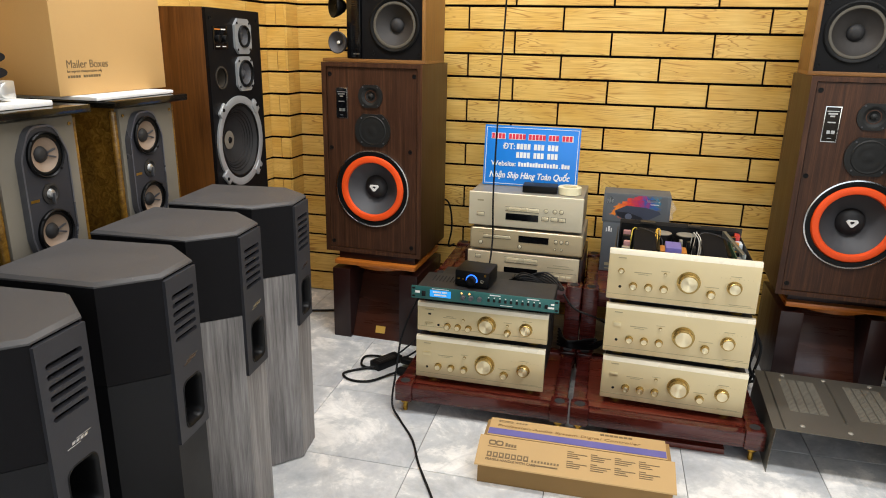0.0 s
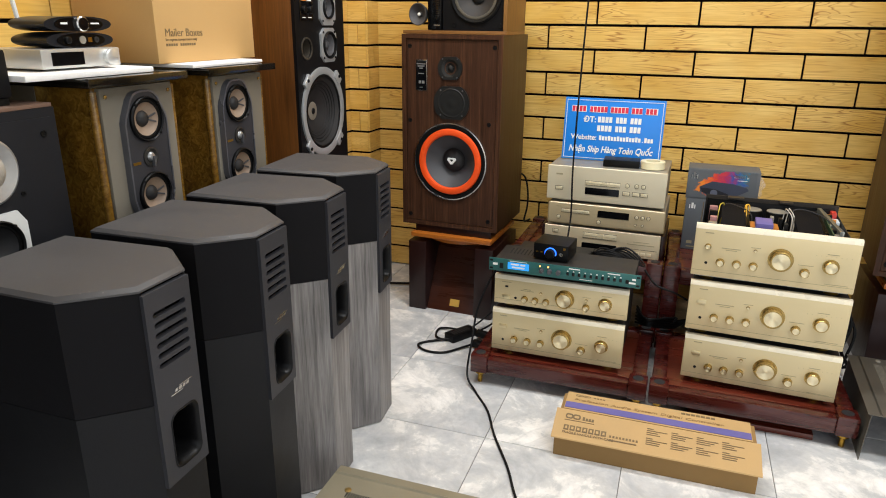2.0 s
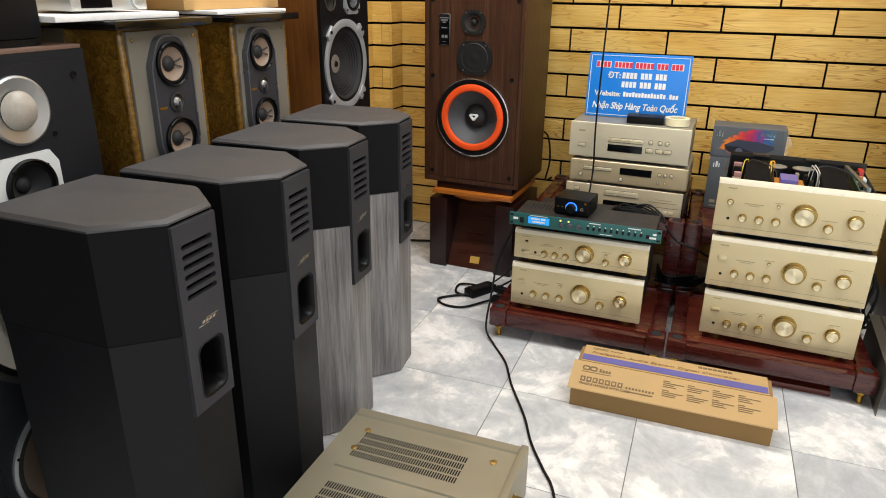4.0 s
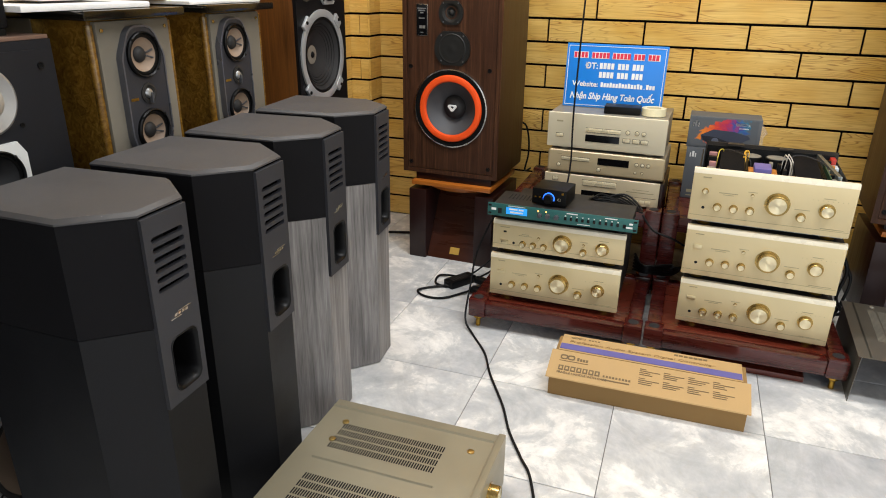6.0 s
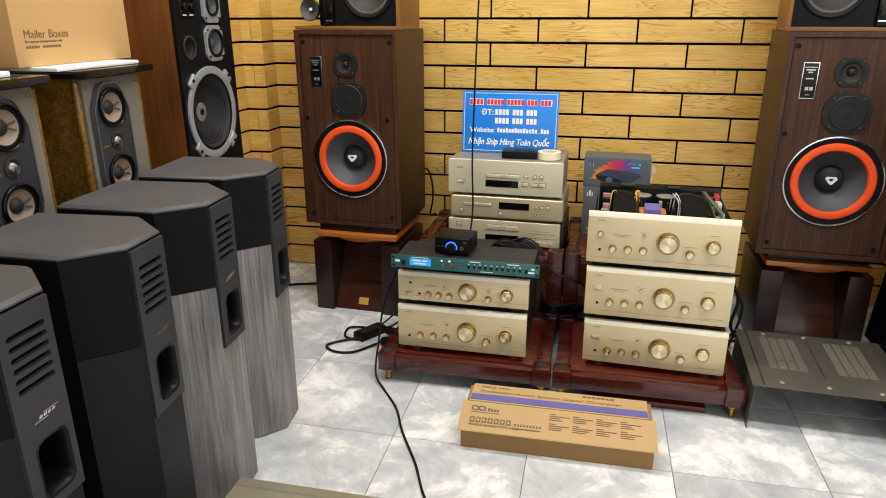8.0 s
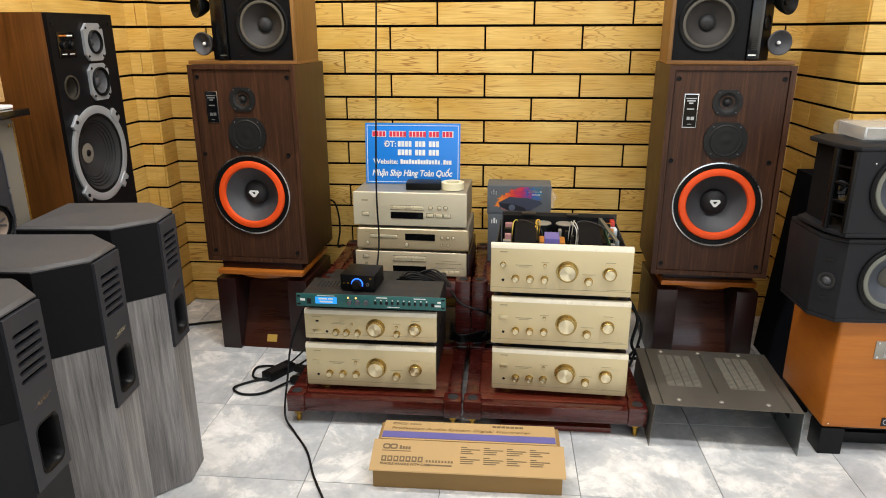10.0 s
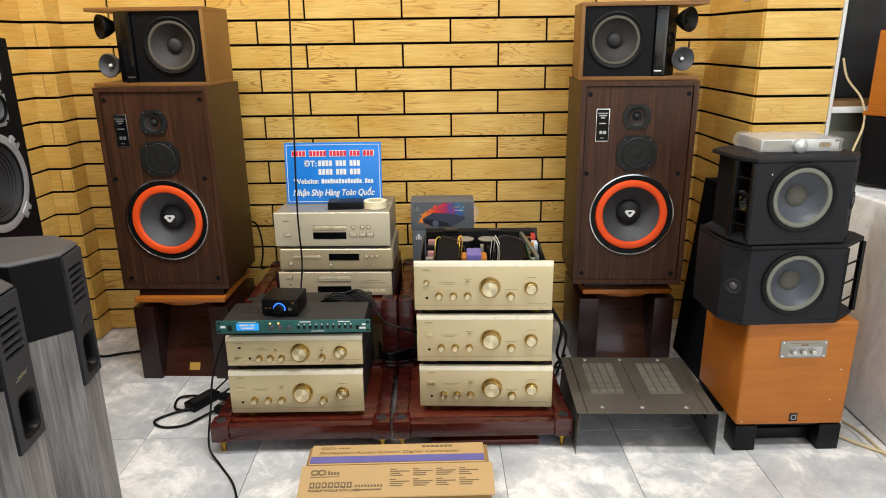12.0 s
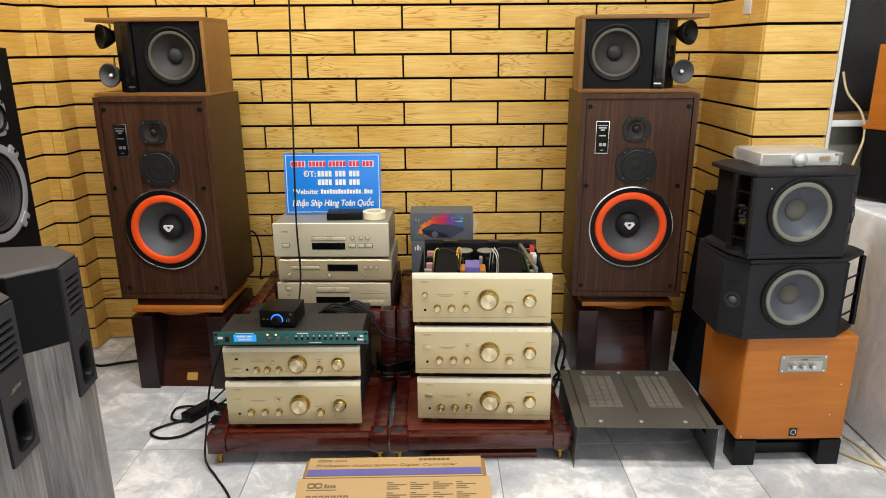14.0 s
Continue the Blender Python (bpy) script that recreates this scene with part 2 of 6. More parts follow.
M_CAPTAN2 = mat("olive_felt_cap", "57544B", 0.7)
M_TOPBROWN = mat("brown_grey_board", "6E5547", 0.6)
M_GOLD = mat("champagne_aluminium", "D3C298", 0.36, 0.32, var=0.03, scale=3, grain=700, bmp=0.08, stretch=(0.2, 1, 6))
# paler than the faceplate: the highlight along the top edge is painted in
M_GOLDEDGE = mat("champagne_edge_highlight", "E9DFC6", 0.3, 0.05, var=0.02)
# darker than the knob faces: the shade on knob sides is in this colour
M_KNOB = mat("champagne_knob", "B0955A", 0.26, 0.9, var=0.05)
M_KNOBFACE = mat("champagne_knob_face", "DCCEA6", 0.3, 0.9, var=0.05)


def turned_metal():
    """Lathe-turned champagne metal, with fine rings about the y axis."""
    m, nt, b = base("turned_champagne_metal")
    b.inputs["Base Color"].default_value = lin("F0E2BC")
    b.inputs["Metallic"].default_value, b.inputs["Roughness"].default_value = 1.0, 0.36
    b.inputs["Anisotropic"].default_value = 0.95
    b.inputs["Anisotropic Rotation"].default_value = 0.25
    tg = nt.nodes.new("ShaderNodeTangent")
    tg.direction_type, tg.axis = "RADIAL", "Y"
    nt.links.new(tg.outputs[0], b.inputs["Tangent"])
    return m


M_TURNED = turned_metal()
M_SILVER = mat("silver_champagne_panel", "D0C6AB", 0.36, 0.22, var=0.03, scale=3, grain=700, bmp=0.08, stretch=(0.2, 1, 6))
M_SILVER2 = mat("warm_silver_panel", "D0C1A0", 0.34, 0.25, var=0.03, scale=3, grain=700, bmp=0.08, stretch=(0.2, 1, 6))
M_BUTTON = mat("champagne_button", "DFD2B0", 0.28, 0.25, var=0.03)
M_CASE = mat("dark_steel_case", "2E2C2A", 0.5, 0.3)
M_GREYCASE = mat("grey_steel_case", "9B978C", 0.45, 0.4, var=0.05)
M_COVER = mat("bronze_grey_steel", "67635A", 0.42, 0.5, var=0.08, scale=5, grain=600)
M_COVERSLOT = mat("vent_field_grey", "7A766A", 0.6, 0.2)
M_INNER = mat("zinc_plate", "8F9593", 0.3, 0.8, var=0.1, scale=4)
M_OLIVE = mat("olive_champagne_steel", "918973", 0.42, 0.3, var=0.05, grain=600)
M_DISPLAY = mat("display_black", "0A0A0C", 0.12, var=0.05, bmp=0)
M_INK = mat("printed_ink", "9E9474", 0.6, bmp=0)
M_INKDARK = mat("dark_print", "705C3E", 0.7, bmp=0)
M_PALEINK = mat("faded_print", "8A6C42", 0.7, bmp=0)
M_TEAL = mat("teal_painted_steel", "2F6461", 0.4, 0.2, var=0.06)
M_WHITEINK = mat("white_print", "E8E8E4", 0.5, bmp=0)
M_REDINK = mat("red_print", "D8304A", 0.5, bmp=0)
M_SIGNBLUE = mat("blue_sign_board", "1F7FDB", 0.32, var=0.04, scale=4, bmp=0.03)
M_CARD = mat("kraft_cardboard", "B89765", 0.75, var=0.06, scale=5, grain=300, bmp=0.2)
# same kraft, darker: the shade on the carton's sides is in this colour
M_CARDDARK = mat("kraft_cardboard_painted_shade", "937242", 0.78, var=0.06, scale=5, grain=300, bmp=0.2)
M_MAILER = mat("orange_kraft_cardboard", "C59E65", 0.75, var=0.05, scale=4, bmp=0.2)
M_PURPLE = mat("purple_print", "635E9A", 0.6)
M_SLAB = mat("black_granite", "15130F", 0.08, var=0.2, scale=40)
M_FOAM = mat("white_foam", "ECEBE8", 0.85)
M_TAUPE = mat("taupe_felt", "6E685C", 0.85, grain=700, bmp=0.4)
M_WHITE = mat("white_satin_paint", "D8DAD8", 0.4, var=0.04)
M_SILVERBOX = mat("silver_aluminium", "CFD0CE", 0.35, 0.7, var=0.03)
M_TAPE = mat("cream_tape", "E6DDB8", 0.6)
M_BOXGREY = mat("dark_grey_carton", "5C6064", 0.55, var=0.05)
M_BRASS = mat("brass", "B08A3A", 0.3, 0.95)
M_CABLE = mat("black_cable", "0C0C0D", 0.5, bmp=0, spec=0.2)
M_CREAMCABLE = mat("cream_cable", "C8B48C", 0.55, bmp=0)
M_NAVY = mat("navy_black_cloth", "0B0D13", 0.85, grain=900, bmp=0.5, spec=0.1)
M_COPPER = mat("copper_winding", "C98238", 0.4, 0.4)
M_PURPLECAP = mat("violet_can", "665F9E", 0.4)
M_BLUELED = emitter("blue_light_ring", "2A6CFF", 2.4)
M_LCD = emitter("blue_lcd", "2490E0", 0.7)
M_FILM = clear_film(alpha=0.14)
M_BAG = clear_film("clear_plastic_bag", 0.035)


def plastic_sheet():
    """Milky plastic sheet with folds and fine crinkles."""
    m, nt, b = base("milky_plastic_wrap")
    folds = noise_tex(nt, coords(nt, (1.0, 1.0, 0.45)), 7.0, 5, 0.6, 1.6)
    fine = noise_tex(nt, coords(nt), 45.0, 3, 0.5, 0.8)
    nt.links.new(ramp(nt, folds, [(0.35, lin("DDE0E4")), (0.65, lin("FAFBFC"))]), b.inputs["Base Color"])
    b.inputs["Coat Weight"].default_value, b.inputs["Coat Roughness"].default_value = 0.6, 0.12
    spread(nt, b, fine, 0.25, 0.45)
    bump(nt, b, mixc(nt, 0.25, folds, fine), 0.8, 0.012)
    return m


M_SHEET = plastic_sheet()


# ---- mesh helpers ----
def bm_box(x0, x1, y0, y1, z0, z1, bev=0.0, seg=2):
    bm = bmesh.new()
    bmesh.ops.create_cube(bm, size=1.0)
    for v in bm.verts:
        v.co = Vector(((x0 + x1) / 2 + v.co.x * (x1 - x0), (y0 + y1) / 2 + v.co.y * (y1 - y0), (z0 + z1) / 2 + v.co.z * (z1 - z0)))
    if bev:
        bmesh.ops.bevel(bm, geom=bm.edges[:], offset=bev, segments=seg, affect="EDGES", profile=0.6)
    return bm


def bm_prism(poly, a, b, axis="z", bev=0.0, seg=2):
    """A polygon pushed from a to b along an axis. poly: (x, y) for z, (x, z) for y, (y, z) for x."""
    bm = bmesh.new()

    def at(p, h):
        return {"z": (p[0], p[1], h), "y": (p[0], h, p[1]), "x": (h, p[0], p[1])}[axis]
    lo = [bm.verts.new(at(p, a)) for p in poly]
    hi = [bm.verts.new(at(p, b)) for p in poly]
    n = len(poly)
    bm.faces.new(lo), bm.faces.new(hi)
    for i in range(n):
        bm.faces.new((lo[i], lo[(i + 1) % n], hi[(i + 1) % n], hi[i]))
    bmesh.ops.recalc_face_normals(bm, faces=bm.faces[:])
    if bev:
        bmesh.ops.bevel(bm, geom=bm.edges[:], offset=bev, segments=seg, affect="EDGES", profile=0.6)
    return bm


def bm_lathe(profile, cx=0.0, cz=0.0, y=0.0, seg=40, sx=1.0, sz=1.0):
    """A turned form round an axis along y. profile: (radius, how far it stands out towards -y)."""
    bm = bmesh.new()
    rings = []
    for r, d in profile:
        if r <= 1e-6:
            rings.append([bm.verts.new((cx, y - d, cz))])
        else:
            rings.append([bm.verts.new((cx + sx * r * math.cos(2 * math.pi * i / seg), y - d, cz + sz * r * math.sin(2 * math.pi * i / seg))) for i in range(seg)])
    for p, q in zip(rings, rings[1:]):
        for i in range(seg):
            j = (i + 1) % seg
            if len(p) == 1 and len(q) > 1:
                bm.faces.new((p[0], q[i], q[j]))
            elif len(q) == 1 and len(p) > 1:
                bm.faces.new((p[i], p[j], q[0]))
            elif len(p) > 1:
                bm.faces.new((p[i], p[j], q[j], q[i]))
    bmesh.ops.recalc_face_normals(bm, faces=bm.faces[:])
    return bm


def disc(cx, cz, r, seg=40):
    return [(cx + r * math.cos(2 * math.pi * i / seg), cz + r * math.sin(2 * math.pi * i / seg)) for i in range(seg)]


def bm_holed(outer, holes, y0, y1):
    """A board in x, z from y0 (front) to y1 with openings through it."""
    bm = bmesh.new()
    for y in (y0, y1):
        edges = []
        for loop in [outer] + holes:
            vs = [bm.verts.new((x, y, z)) for x, z in loop]
            edges += [bm.edges.new((vs[i], vs[(i + 1) % len(vs)])) for i in range(len(vs))]
        bmesh.ops.triangle_fill(bm, use_beauty=True, edges=edges, normal=(0, -1, 0))
    bm.verts.ensure_lookup_table()
    total = sum(len(p) for p in [outer] + holes)
    k = 0
    for loop in [outer] + holes:
        n = len(loop)
        for i in range(n):
            a, b = k + i, k + (i + 1) % n
            bm.faces.new((bm.verts[a], bm.verts[b], bm.verts[total + b], bm.verts[total + a]))
        k += n
    bmesh.ops.recalc_face_normals(bm, faces=bm.faces[:])
    return bm


def rect(x0, x1, z0, z1):
    return [(x0, z0), (x1, z0), (x1, z1), (x0, z1)]


def bm_open(x0, x1, y0, y1, z0, z1, bev=0.002):
    """A box without its front."""
    bm = bm_box(x0, x1, y0, y1, z0, z1, bev)
    bmesh.ops.recalc_face_normals(bm, faces=bm.faces[:])
    bmesh.ops.delete(bm, geom=[f for f in bm.faces if f.normal.y < -0.9], context="FACES")
    return bm


def rounded(w, h, r, cx=0.0, cz=0.0, seg=5):
    """A rectangle with round corners."""
    out = []
    for qx, qz, a0 in ((1, 1, 0), (-1, 1, 90), (-1, -1, 180), (1, -1, 270)):
        for i in range(seg + 1):
            a = radians(a0 + 90 * i / seg)
            out.append((cx + qx * (w / 2 - r) + r * math.cos(a), cz + qz * (h / 2 - r) + r * math.sin(a)))
    return out


def bm_tube(pts, r, seg=8, steps=8):
    """A round cord along a smooth line through the points."""
    P = [Vector(p) for p in pts]
    line = []
    for i in range(len(P) - 1):
        p0, p1, p2, p3 = P[max(i - 1, 0)], P[i], P[i + 1], P[min(i + 2, len(P) - 1)]
        for k in range(steps):
            t = k / steps
            line.append(0.5 * ((2 * p1) + (p2 - p0) * t + (2 * p0 - 5 * p1 + 4 * p2 - p3) * t * t + (3 * p1 - p0 - 3 * p2 + p3) * t ** 3))
    line.append(P[-1])
    bm = bmesh.new()
    side, prev = None, None
    for i, p in enumerate(line):
        d = (line[min(i + 1, len(line) - 1)] - line[max(i - 1, 0)]).normalized()
        if side is None:
            side = d.cross(Vector((0.3, 0.5, 0.81))).normalized()
        side = (side - d * side.dot(d)).normalized()
        up = d.cross(side)
        ring = [bm.verts.new(p + r * (math.cos(2 * math.pi * k / seg) * side + math.sin(2 * math.pi * k / seg) * up)) for k in range(seg)]
        if prev:
            for k in range(seg):
                bm.faces.new((prev[k], prev[(k + 1) % seg], ring[(k + 1) % seg], ring[k]))
        prev = ring
    bmesh.ops.recalc_face_normals(bm, faces=bm.faces[:])
    return bm


def finish(bm, name, material, smooth=35):
    me = bpy.data.meshes.new(name)
    bm.to_mesh(me)
    bm.free()
    me.materials.append(material)
    if smooth:
        me.shade_smooth()
        me.set_sharp_from_angle(angle=radians(smooth))
    return me


def part(name, bm, material, parent, label="", loc=None, m=None):
    ob = new(name, finish(bm, name, material) if isinstance(bm, bmesh.types.BMesh) else bm)
    ob.parent = parent
    if m is not None:
        ob.matrix_basis = m
    elif loc is not None:
        ob.location = loc
    if label:
        ob["label"] = label
    return ob


def thing(name, m, label, category, group="", kind=""):
    ob = new(name)
    ob.empty_display_size = 0.05
    ob.matrix_basis = m
    return tagged(ob, label, category, group, kind)


def solid(name, bm, material, label, category, m=None, group="", kind=""):
    ob = new(name, finish(bm, name, material))
    if m is not None:
        ob.matrix_basis = m
    return tagged(ob, label, category, group, kind)


def merge(*bms):
    out = bmesh.new()
    for b in bms:
        me = bpy.data.meshes.new("t")
        b.to_mesh(me)
        b.free()
        out.from_mesh(me)
        bpy.data.meshes.remove(me)
    return out


def letters(name, body, size, material, parent, m, align="LEFT", sx=1.0, shear=0.0, bold=0.0):
    cu = bpy.data.curves.new(name, "FONT")
    cu.body, cu.size, cu.align_x, cu.shear, cu.offset = body, size, align, shear, bold
    cu.extrude = 0.0003
    ob = bpy.data.objects.new(name, cu)
    scene.collection.objects.link(ob)
    me = bpy.data.meshes.new_from_object(ob.evaluated_get(bpy.context.evaluated_depsgraph_get()))
    bpy.data.objects.remove(ob)
    me.materials.clear()
    me.materials.append(material)
    out = new(name, me)
    out.parent = parent
    out.matrix_basis = m @ Matrix.Diagonal((sx, 1, 1, 1))
    return out


UP = pose(0, 0, 0, 90, 0, 0)   # lays text drawn in x, y onto a front that faces -y
_cache = {}


def shared(key, make, material):
    if key not in _cache:
        _cache[key] = finish(make(), key, material)
    return _cache[key]


def plate(x0, x1, z0, z1, y, t=0.0012, bev=0.0):
    return bm_box(x0, x1, y - t, y + 0.001, z0, z1, bev)


def bars(parent, name, rows, material, y, t=0.0006):
    """Rows of (x0, x1, z, height): small print as one strip each, in one mesh."""
    ob = part(name, merge(*[plate(x0, x1, z - h / 2, z + h / 2, y, t) for x0, x1, z, h in rows]), material, parent)
    if len(rows) > 1:
        ob["kind"] = "stuff"


# ---- the room ----
ROW, LONG, GAP = 0.0973, 0.4, 0.010
BACK, LEFT, RIGHT, FRONT, TOP = 3.0, -1.497, 2.35, -2.55, 2.78

floor = solid("floor", bm_box(LEFT - 0.1, RIGHT + 0.1, FRONT - 0.1, BACK + 0.1, -0.12, -0.004), M_FLOORJOINT, "white and grey marble-look floor tiles with thin joints", "floor", kind="structure")
ceiling = solid("ceiling", bm_box(LEFT - 0.1, RIGHT + 0.1, FRONT - 0.1, BACK + 0.1, TOP, TOP + 0.1), M_PLASTER, "plain white painted ceiling", "ceiling", kind="structure")
wall_north = solid("wall_north", bm_box(LEFT - 0.1, RIGHT + 0.1, BACK + 0.004, BACK + 0.12, 0, TOP), M_GROUT, "wall clad in pale yellow wood-look tiles with black joints", "wall", kind="structure")
wall_west = solid("wall_west", bm_box(LEFT - 0.12, LEFT - 0.004, FRONT - 0.1, BACK + 0.004, 0, TOP), M_GROUT, "wall clad in yellow wood-look tiles with black joints, unseen end left bare black", "wall", kind="structure")
# gap left in the unseen wall for the added east lamp
_ea = merge(bm_box(RIGHT, RIGHT + 0.1, FRONT - 0.1, -1.6, 0, TOP), bm_box(RIGHT, RIGHT + 0.1, 0.5, BACK + 0.004, 0, TOP), bm_box(RIGHT, RIGHT + 0.1, -1.6, 0.5, 2.4, TOP))
wall_east = solid("wall_east", _ea, M_PLASTER, "white painted wall with an unseen opening added for light from the east", "wall", kind="structure")
_fr = merge(bm_box(LEFT - 0.004, -1.05, FRONT - 0.1, FRONT, 0, TOP), bm_box(2.25, RIGHT, FRONT - 0.1, FRONT, 0, TOP), bm_box(-1.05, 2.25, FRONT - 0.1, FRONT, 2.62, TOP))
wall_south = solid("wall_south", _fr, M_PLASTER, "white wall with the wide open shop front", "wall", kind="structure")
column_west = solid("column_west", bm_box(LEFT - 0.004, -1.406, 2.884, BACK + 0.004, 0, TOP), M_GROUT, "corner pier clad in yellow wood-look tiles", "column", kind="structure")
column_east = solid("column_east", bm_box(1.286, 1.54, 2.512, BACK + 0.004, 0, TOP), M_GROUT, "square column clad in yellow wood-look tiles", "column", kind="structure")


def tile_mesh(w, material):
    return shared("%s_%d" % (material.name, round(w * 1000)), lambda: bm_box(-w / 2, w / 2, -0.008, 0.004, -(ROW - GAP) / 2, (ROW - GAP) / 2, 0.0012, 1), material)


def clad(parent, origin, turn, length, joints, z_top=1.66, gap=GAP, material=M_PLAINTILE):
    """Rows of tiles on a wall that runs from origin along the turned x axis. joints(i): the joint nearest to the start, in row i."""
    rest = []
    for i in range(int(TOP / ROW) + 1):
        z = (i + 0.5) * ROW
        if z + ROW / 2 > TOP:
            break
        cuts = [0.0]
        x = joints(i) % LONG
        while x < length - 0.012:
            if x > 0.012:
                cuts.append(x)
            x += LONG
        cuts.append(length)
        for a, b in zip(cuts, cuts[1:]):
            a2 = a + (gap / 2 - 0.001 if a > 0 else 0.0)
            b2 = b - (gap / 2 - 0.001 if b < length else 0.0)
            m = pose(*origin, 0, 0, turn) @ pose((a2 + b2) / 2, 0, z)
            if z < z_top:
                part("tile", tile_mesh(round(b2 - a2, 3), material), None, parent, m=m)
            else:
                rest.append((m, b2 - a2))
    bm = bmesh.new()
    for m, w in rest:
        b = bm_box(-w / 2, w / 2, -0.008, 0.004, -(ROW - GAP) / 2, (ROW - GAP) / 2)
        b.transform(m)
        me = bpy.data.meshes.new("t")
        b.to_mesh(me)
        b.free()
        bm.from_mesh(me)
        bpy.data.meshes.remove(me)
    if rest:
        tagged(part("upper_tiles", bm, material, parent), kind="stuff")


# back wall between the two piers: even rows have a joint at x = 0
clad(wall_north, (-1.398, BACK, 0), 0, 1.278 + 1.398, lambda i: 1.398 + (0.0 if i % 2 == 0 else 0.2), material=M_TILE)
clad(column_west, (LEFT + 0.004, 2.88, 0), 0, 0.091, lambda i: 0.05 if i % 2 else 0.39, gap=0.005)
clad(column_west, (-1.402, 2.876, 0), 90, 0.116, lambda i: 0.06 if i % 2 == 0 else 0.395, gap=0.005)
# tiles start at y = 0.6: the unseen black wall before that darkens tower reflections
clad(wall_west, (LEFT, 0.6, 0), 90, 2.27, lambda i: 0.1 if i % 2 else 0.3, 1.5, 0.005)
clad(column_east, (1.282, 2.992, 0), -90, 0.48, lambda i: 0.36 if i % 2 == 0 else 0.16, gap=0.007)
clad(column_east, (1.278, 2.508, 0), 0, 0.266, lambda i: 0.395)

# floor tiles, 0.397 square
FT = 0.397
_ft = shared("floor_tile", lambda: bm_box(-FT / 2 + 0.001, FT / 2 - 0.001, -FT / 2 + 0.001, FT / 2 - 0.001, -0.010, 0.0, 0.0008, 1), M_FLOOR)
for ix in range(-5, 6):
    for iy in range(-11, 4):
        x, y = 0.325 + (ix + 0.5) * FT, 1.662 + (iy + 0.5) * FT
        if LEFT - 0.3 < x < RIGHT + 0.3 and FRONT - 0.3 < y < BACK + 0.3:
            part("tile", _ft, None, floor, m=pose(x, y, 0, 0, 0, random.choice((0, 90, 180, 270))))

# white shelf bay beside the east column
bay = thing("shelf_bay", pose(1.546, 2.50, 0), "white metal shelf bay with dark storage inside, beside the column", "shelf", kind="structure")
part("upright", bm_box(0.0, 0.013, 0.0, 0.03, 0, 2.5, 0.002), M_WHITE, bay)
part("upright", bm_box(0.70, 0.73, 0.0, 0.03, 0, 2.5, 0.002), M_WHITE, bay)
part("back_panel", bm_box(0.0, 0.78, 0.47, 0.485, 0, 2.5), mat("grey_green_board", "6B6B5E", 0.7), bay)
part("shelf_board", bm_box(0.013, 0.70, 0.012, 0.46, 1.030, 1.050, 0.001), mat("brown_board", "7A5A34", 0.6), bay)
part("shelf_rail", bm_box(0.013, 0.70, 0.0, 0.02, 1.008, 1.030, 0.002), M_WHITE, bay)
part("lower_panel", bm_box(0.013, 0.70, 0.062, 0.075, 0.0, 1.030, 0.001), mat("grey_green_panel", "7E7E70", 0.6), bay)
part("shelf_board", bm_box(0.013, 0.70, 0.012, 0.46, 1.62, 1.64, 0.001), mat("brown_board", "7A5A34", 0.6), bay)

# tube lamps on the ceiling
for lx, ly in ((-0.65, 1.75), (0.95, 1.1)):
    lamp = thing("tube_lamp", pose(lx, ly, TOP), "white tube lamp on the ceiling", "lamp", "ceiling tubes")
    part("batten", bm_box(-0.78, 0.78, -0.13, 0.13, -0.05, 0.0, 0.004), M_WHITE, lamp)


# ---- loudspeaker parts ----
def peg(parent, x, z, y=0.0, r=0.006):
    me = shared("peg_%d" % int(r * 10000), lambda: bm_lathe([(r, 0.0), (r, 0.002), (r * 0.65, 0.002), (r * 0.55, 0.0006), (0, 0.0005)], seg=16), M_RUBBER)
    part("grille_peg", me, None, parent, loc=(x, y, z))


def screw(parent, x, z, y, r=0.003, material=None):
    material = material or M_CHROME
    part("screw", shared("screw_%s_%d" % (material.name, int(r * 10000)), lambda: bm_lathe([(r, 0), (r * 0.9, r * 0.5), (r * 0.4, r * 0.7), (0, r * 0.7)], seg=12), material), None, parent, loc=(x, y, z))


def woofer(parent, name, x, z, y, r, ring, surround, cone, cap, rs=0.89, rc=0.68, rcap=0.31, depth=0.05, ringw=0.05, screws=8, bulge=1.0):
    """A cone driver facing -y: frame, surround, cone and dust cap. rs, rc: where surround and cone begin, as shares of r."""
    w = part(name, bm_lathe([(r, 0), (r, 0.006), (r * (1 - ringw), 0.008), (r * rs, 0.005), (r * rs, -0.004)], x, z, y, 56), ring, parent)
    hs = (r * (rs - rc)) * 0.45
    part("surround", bm_lathe([(r * rs, 0.002), (r * (rs * 0.85 + rc * 0.15), hs * 0.8), (r * (rs + rc) / 2, hs), (r * (rs * 0.15 + rc * 0.85), hs * 0.8), (r * rc, 0.0)], x, z, y, 56), surround, w)
    prof = [(r * rc, 0.001)]
    for k in range(1, 7):
        f = k / 6
        prof.append((r * (rc + (rcap * 0.95 - rc) * f), -depth * (f ** 0.8)))
    part("cone", bm_lathe(prof, x, z, y, 56), cone, w)
    part("dust_cap", bm_lathe([(r * rcap, -depth * 0.92), (r * rcap * 0.85, -depth * 0.92 + r * rcap * 0.28 * bulge), (r * rcap * 0.5, -depth * 0.92 + r * rcap * 0.48 * bulge), (0, -depth * 0.92 + r * rcap * 0.55 * bulge)], x, z, y, 40), cap, w)
    for k in range(screws):
        a = 2 * math.pi * (k + 0.5) / screws
        screw(w, x + r * 0.955 * math.cos(a), z + r * 0.955 * math.sin(a), y - 0.007, 0.0035, M_BLACKSAT)
    return w


